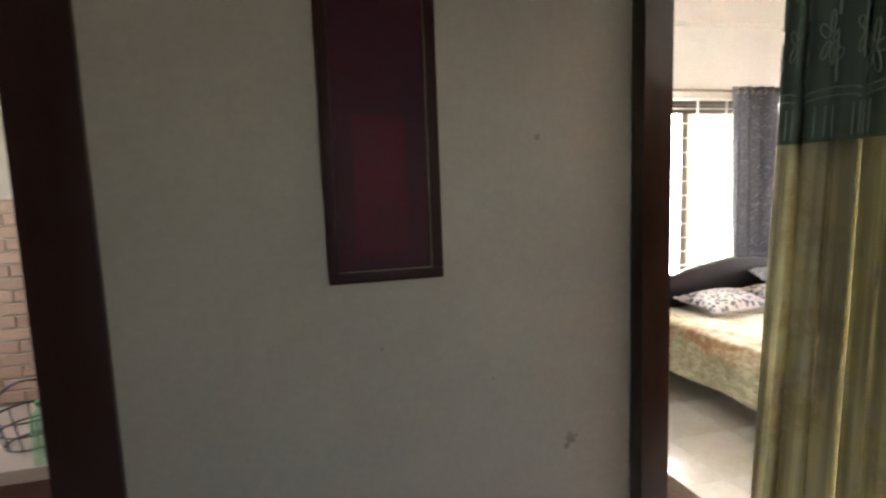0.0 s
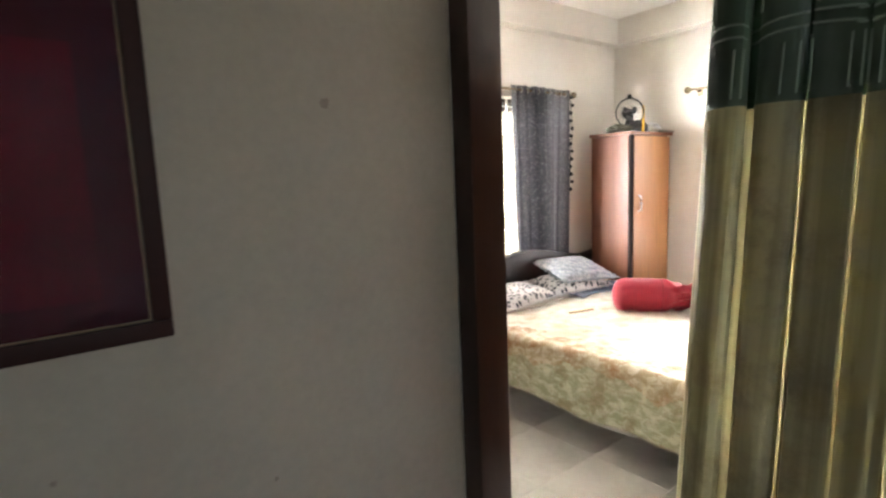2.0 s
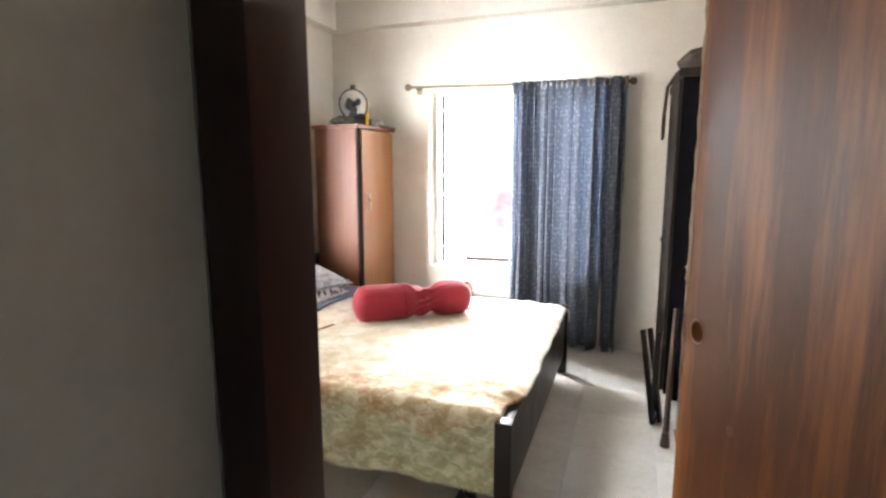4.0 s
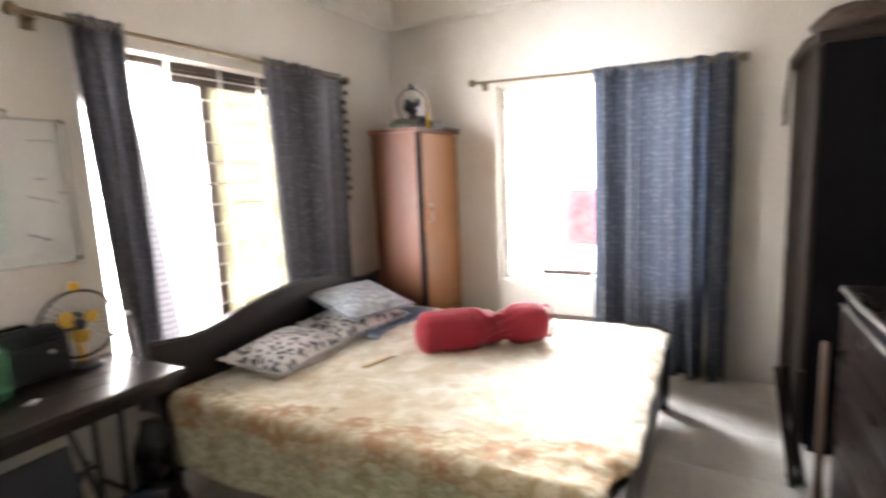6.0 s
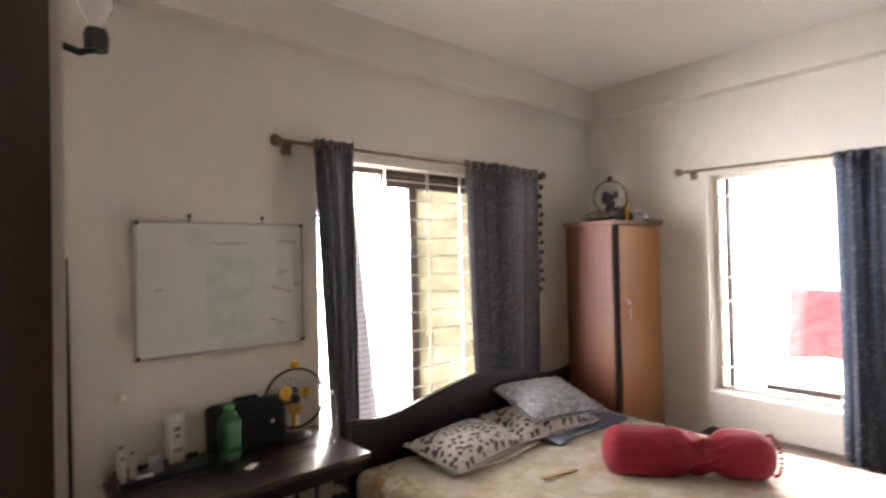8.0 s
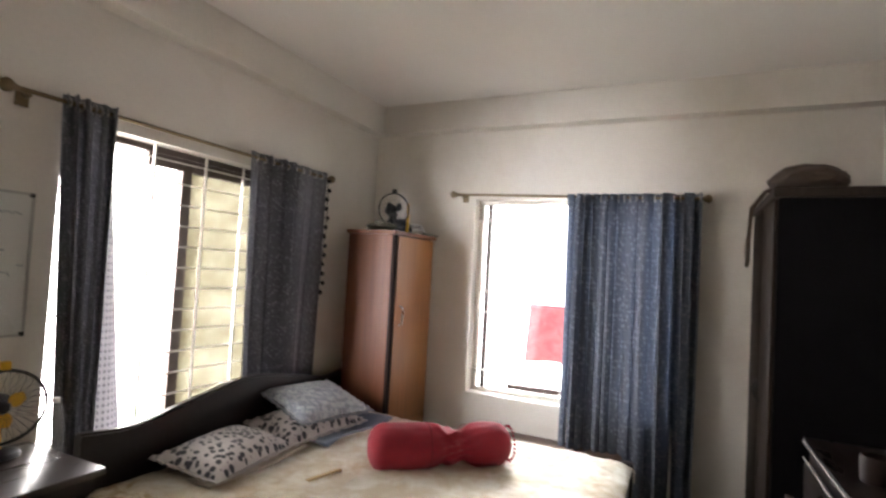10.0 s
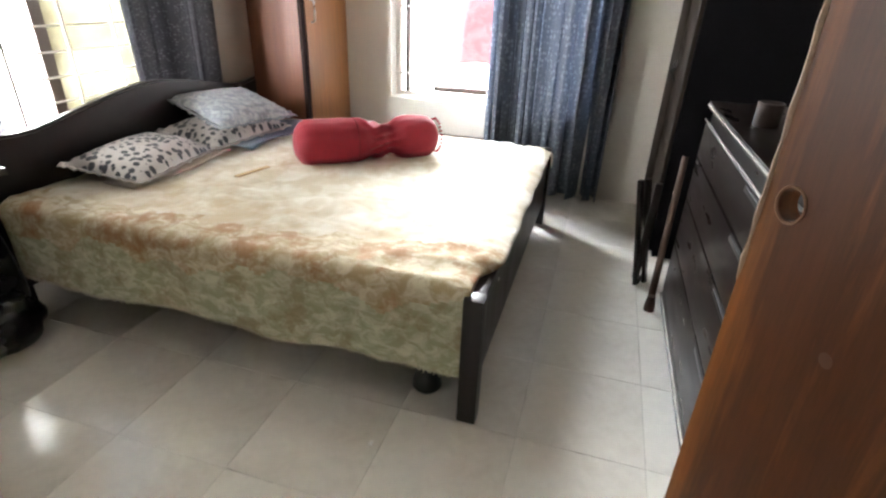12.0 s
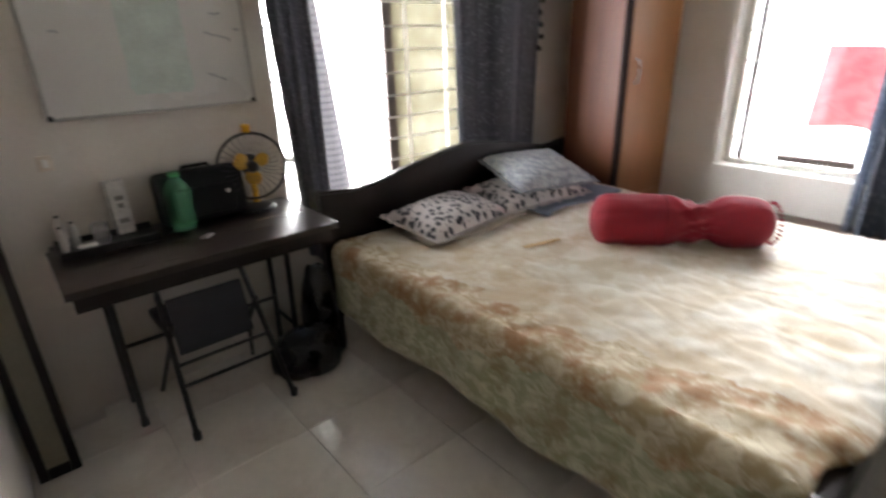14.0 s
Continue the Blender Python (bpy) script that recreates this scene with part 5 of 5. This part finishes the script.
for a, b in (((3.08, -0.20, 0.0), (3.12, -0.12, 0.56)), ((3.12, -0.245, 0.0), (3.16, -0.16, 0.56)), ((3.16, -0.20, 0.0), (3.10, -0.205, 0.56))):
    d = Vector(b) - Vector(a)
    part("slat", box_bm((0.035, 0.02, d.length), m=Matrix.Translation((Vector(a) + Vector(b)) / 2) @ d.to_track_quat("Z", "Y").to_matrix().to_4x4(), bevel=0.004), M_DARKWOOD, pk)
part("foot_bar", tube_bm([(3.07, -0.205, 0.02), (3.17, -0.24, 0.02)], 0.012, 8), M_DARKWOOD, pk)


# ---- hall picture and wall marks ----
def picture():
    x0, x1, z0, z1, y = -0.535, -0.240, 1.283, 2.25, 0.36
    p = thing("framed_picture", Matrix.Identity(4), "narrow tall dark red framed picture on the hall wall", "picture")
    f = 0.028
    for bm in (span(x0, x1, y - 0.026, y - 0.002, z0, z0 + f, 0.005), span(x0, x1, y - 0.026, y - 0.002, z1 - f, z1, 0.005),
               span(x0, x0 + f, y - 0.026, y - 0.002, z0 + f, z1 - f, 0.005), span(x1 - f, x1, y - 0.026, y - 0.002, z0 + f, z1 - f, 0.005)):
        part("frame_bar", bm, mat("picture_frame_wood", (0.028, 0.009, 0.008), 0.5, spec=0.15), p)
    part("print", span(x0 + f, x1 - f, y - 0.014, y - 0.004, z0 + f, z1 - f), mat("dark_red_print", (0.048, 0.003, 0.010), 0.7, spec=0.15, var=0.3, scale=3, dirt=(0.03, 0.008, 0.02), dirt_scale=3, dirt_amount=0.8), p, "dark red print")
    part("print_field", span(x0 + 0.075, x1 - 0.085, y - 0.0155, y - 0.014, z0 + 0.07, z0 + 0.42), mat("crimson_print", (0.085, 0.003, 0.012), 0.7, spec=0.15, var=0.3, scale=5), p, "brighter crimson field")
    part("gilt_slip", join_bm(span(x0 + f, x1 - f, y - 0.018, y - 0.014, z0 + f, z0 + f + 0.002), span(x1 - f - 0.002, x1 - f, y - 0.018, y - 0.014, z0 + f, z1 - f)), M_BRASS, p, "thin gilt inner edge")
    gl = part("cover_glass", span(x0 + f, x1 - f, y - 0.0205, y - 0.019, z0 + f, z1 - f), glass("picture_glass", (0.5, 0.5, 0.5), 0.05, 0.015), p)
    return p


picture()


def wall_mark(x, z, r, seed, label):
    bm = bmesh.new()
    c = bm.verts.new((x, 0.3585, z))
    ring = []
    for i in range(22):
        a = 2 * math.pi * i / 22
        k = r * (1 + 0.7 * noise.noise(Vector((math.cos(a) * 1.7, math.sin(a) * 1.7, seed))))
        ring.append(bm.verts.new((x + k * math.cos(a), 0.3592, z + k * math.sin(a))))
    for i in range(22):
        bm.faces.new((c, ring[i], ring[(i + 1) % 22]))
    structure("wall_mark", bm, mat("plaster_chip", (0.30, 0.26, 0.215), 0.9, var=0.3, scale=40), label, "wall mark")


for x, z, r, s in ((0.043, 1.645, 0.009, 1), (0.139, 0.765, 0.017, 2), (0.125, 0.745, 0.010, 6), (-0.41, 1.10, 0.004, 3), (-0.10, 0.98, 0.004, 5)):
    wall_mark(x, z, r, s, "small dark chip in the hall plaster")

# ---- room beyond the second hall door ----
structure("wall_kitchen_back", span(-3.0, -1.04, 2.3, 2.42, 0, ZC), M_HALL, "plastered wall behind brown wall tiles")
kt = thing("kitchen_bench", Matrix.Identity(4), "low pale stone bench by the tiled wall", "bench")
part("slab", span(-2.6, -1.15, 1.45, 2.28, 0.36, 0.42, 0.006), mat("pale_stone", (0.46, 0.38, 0.33), 0.4), kt)
part("base", span(-2.55, -1.2, 1.52, 2.27, 0, 0.36), mat("dark_red_base", (0.12, 0.05, 0.04), 0.6), kt)
bottle("soda_bottle", -1.72, 1.50, 0.42, 0.27, 0.05, M_GREENPET, "green plastic bottle on the stone bench", mat("green_cap", (0.1, 0.38, 0.13), 0.4))
bs = thing("wire_basket", Matrix.Translation((-1.86, 1.72, 0.42)), "dark wire basket on the stone bench", "basket")
for z, r in ((0.01, 0.11), (0.08, 0.13), (0.15, 0.15)):
    part("hoop", tube_bm([(r * math.cos(t), r * math.sin(t), z) for t in [2 * math.pi * k / 28 for k in range(28)]], 0.005, 6, True), M_WIRE, bs)
for k in range(12):
    a = 2 * math.pi * k / 12
    part("rib", tube_bm([(0.11 * math.cos(a), 0.11 * math.sin(a), 0.01), (0.15 * math.cos(a), 0.15 * math.sin(a), 0.15)], 0.003, 5), M_WIRE, bs)
part("carry_handle", tube_bm([(0.15 * math.cos(t), 0.0, 0.15 + 0.15 * math.sin(t)) for t in [math.pi * k / 16 for k in range(17)]], 0.006, 6), M_WIRE, bs)

# ---- pieces: kitchen tiles, floor tiles ----
brick_me = bpy.data.meshes.new("wall_tile")
bb = box_bm((0.192, 0.012, 0.062), (0, 0, 0), 0.004, 1)
bb.to_mesh(brick_me)
bb.free()
brick_me.materials.append(mat("brown_wall_tile", (0.33, 0.22, 0.16), 0.35, var=0.2, scale=14, piece=0.15))
kw = bpy.data.objects["wall_kitchen_back"]
for j in range(16):
    for i in range(9):
        b = new("wall_tile", brick_me)
        b.parent = kw
        b.location = (-2.85 + 0.2 * i + (0.1 if j % 2 else 0), 2.294, 0.46 + 0.07 * j)

TS = 0.4265
tile_me = bpy.data.meshes.new("floor_tile")
tb = box_bm((TS - 0.0016, TS - 0.0016, 0.01), (0, 0, -0.005), 0.0008, 1)
tb.to_mesh(tile_me)
tb.free()
tile_me.materials.append(M_TILE)
fl = bpy.data.objects["floor"]
for i in range(-11, 9):
    for j in range(-9, 4):
        x, y = 1.387 + TS * (i + 0.5), 1.506 + TS * (j + 0.5)
        if -3.0 < x < XE + 0.1 and -1.85 < y < 2.8:
            t = new("floor_tile", tile_me)
            t.parent = fl
            t.location = (x, y, 0)
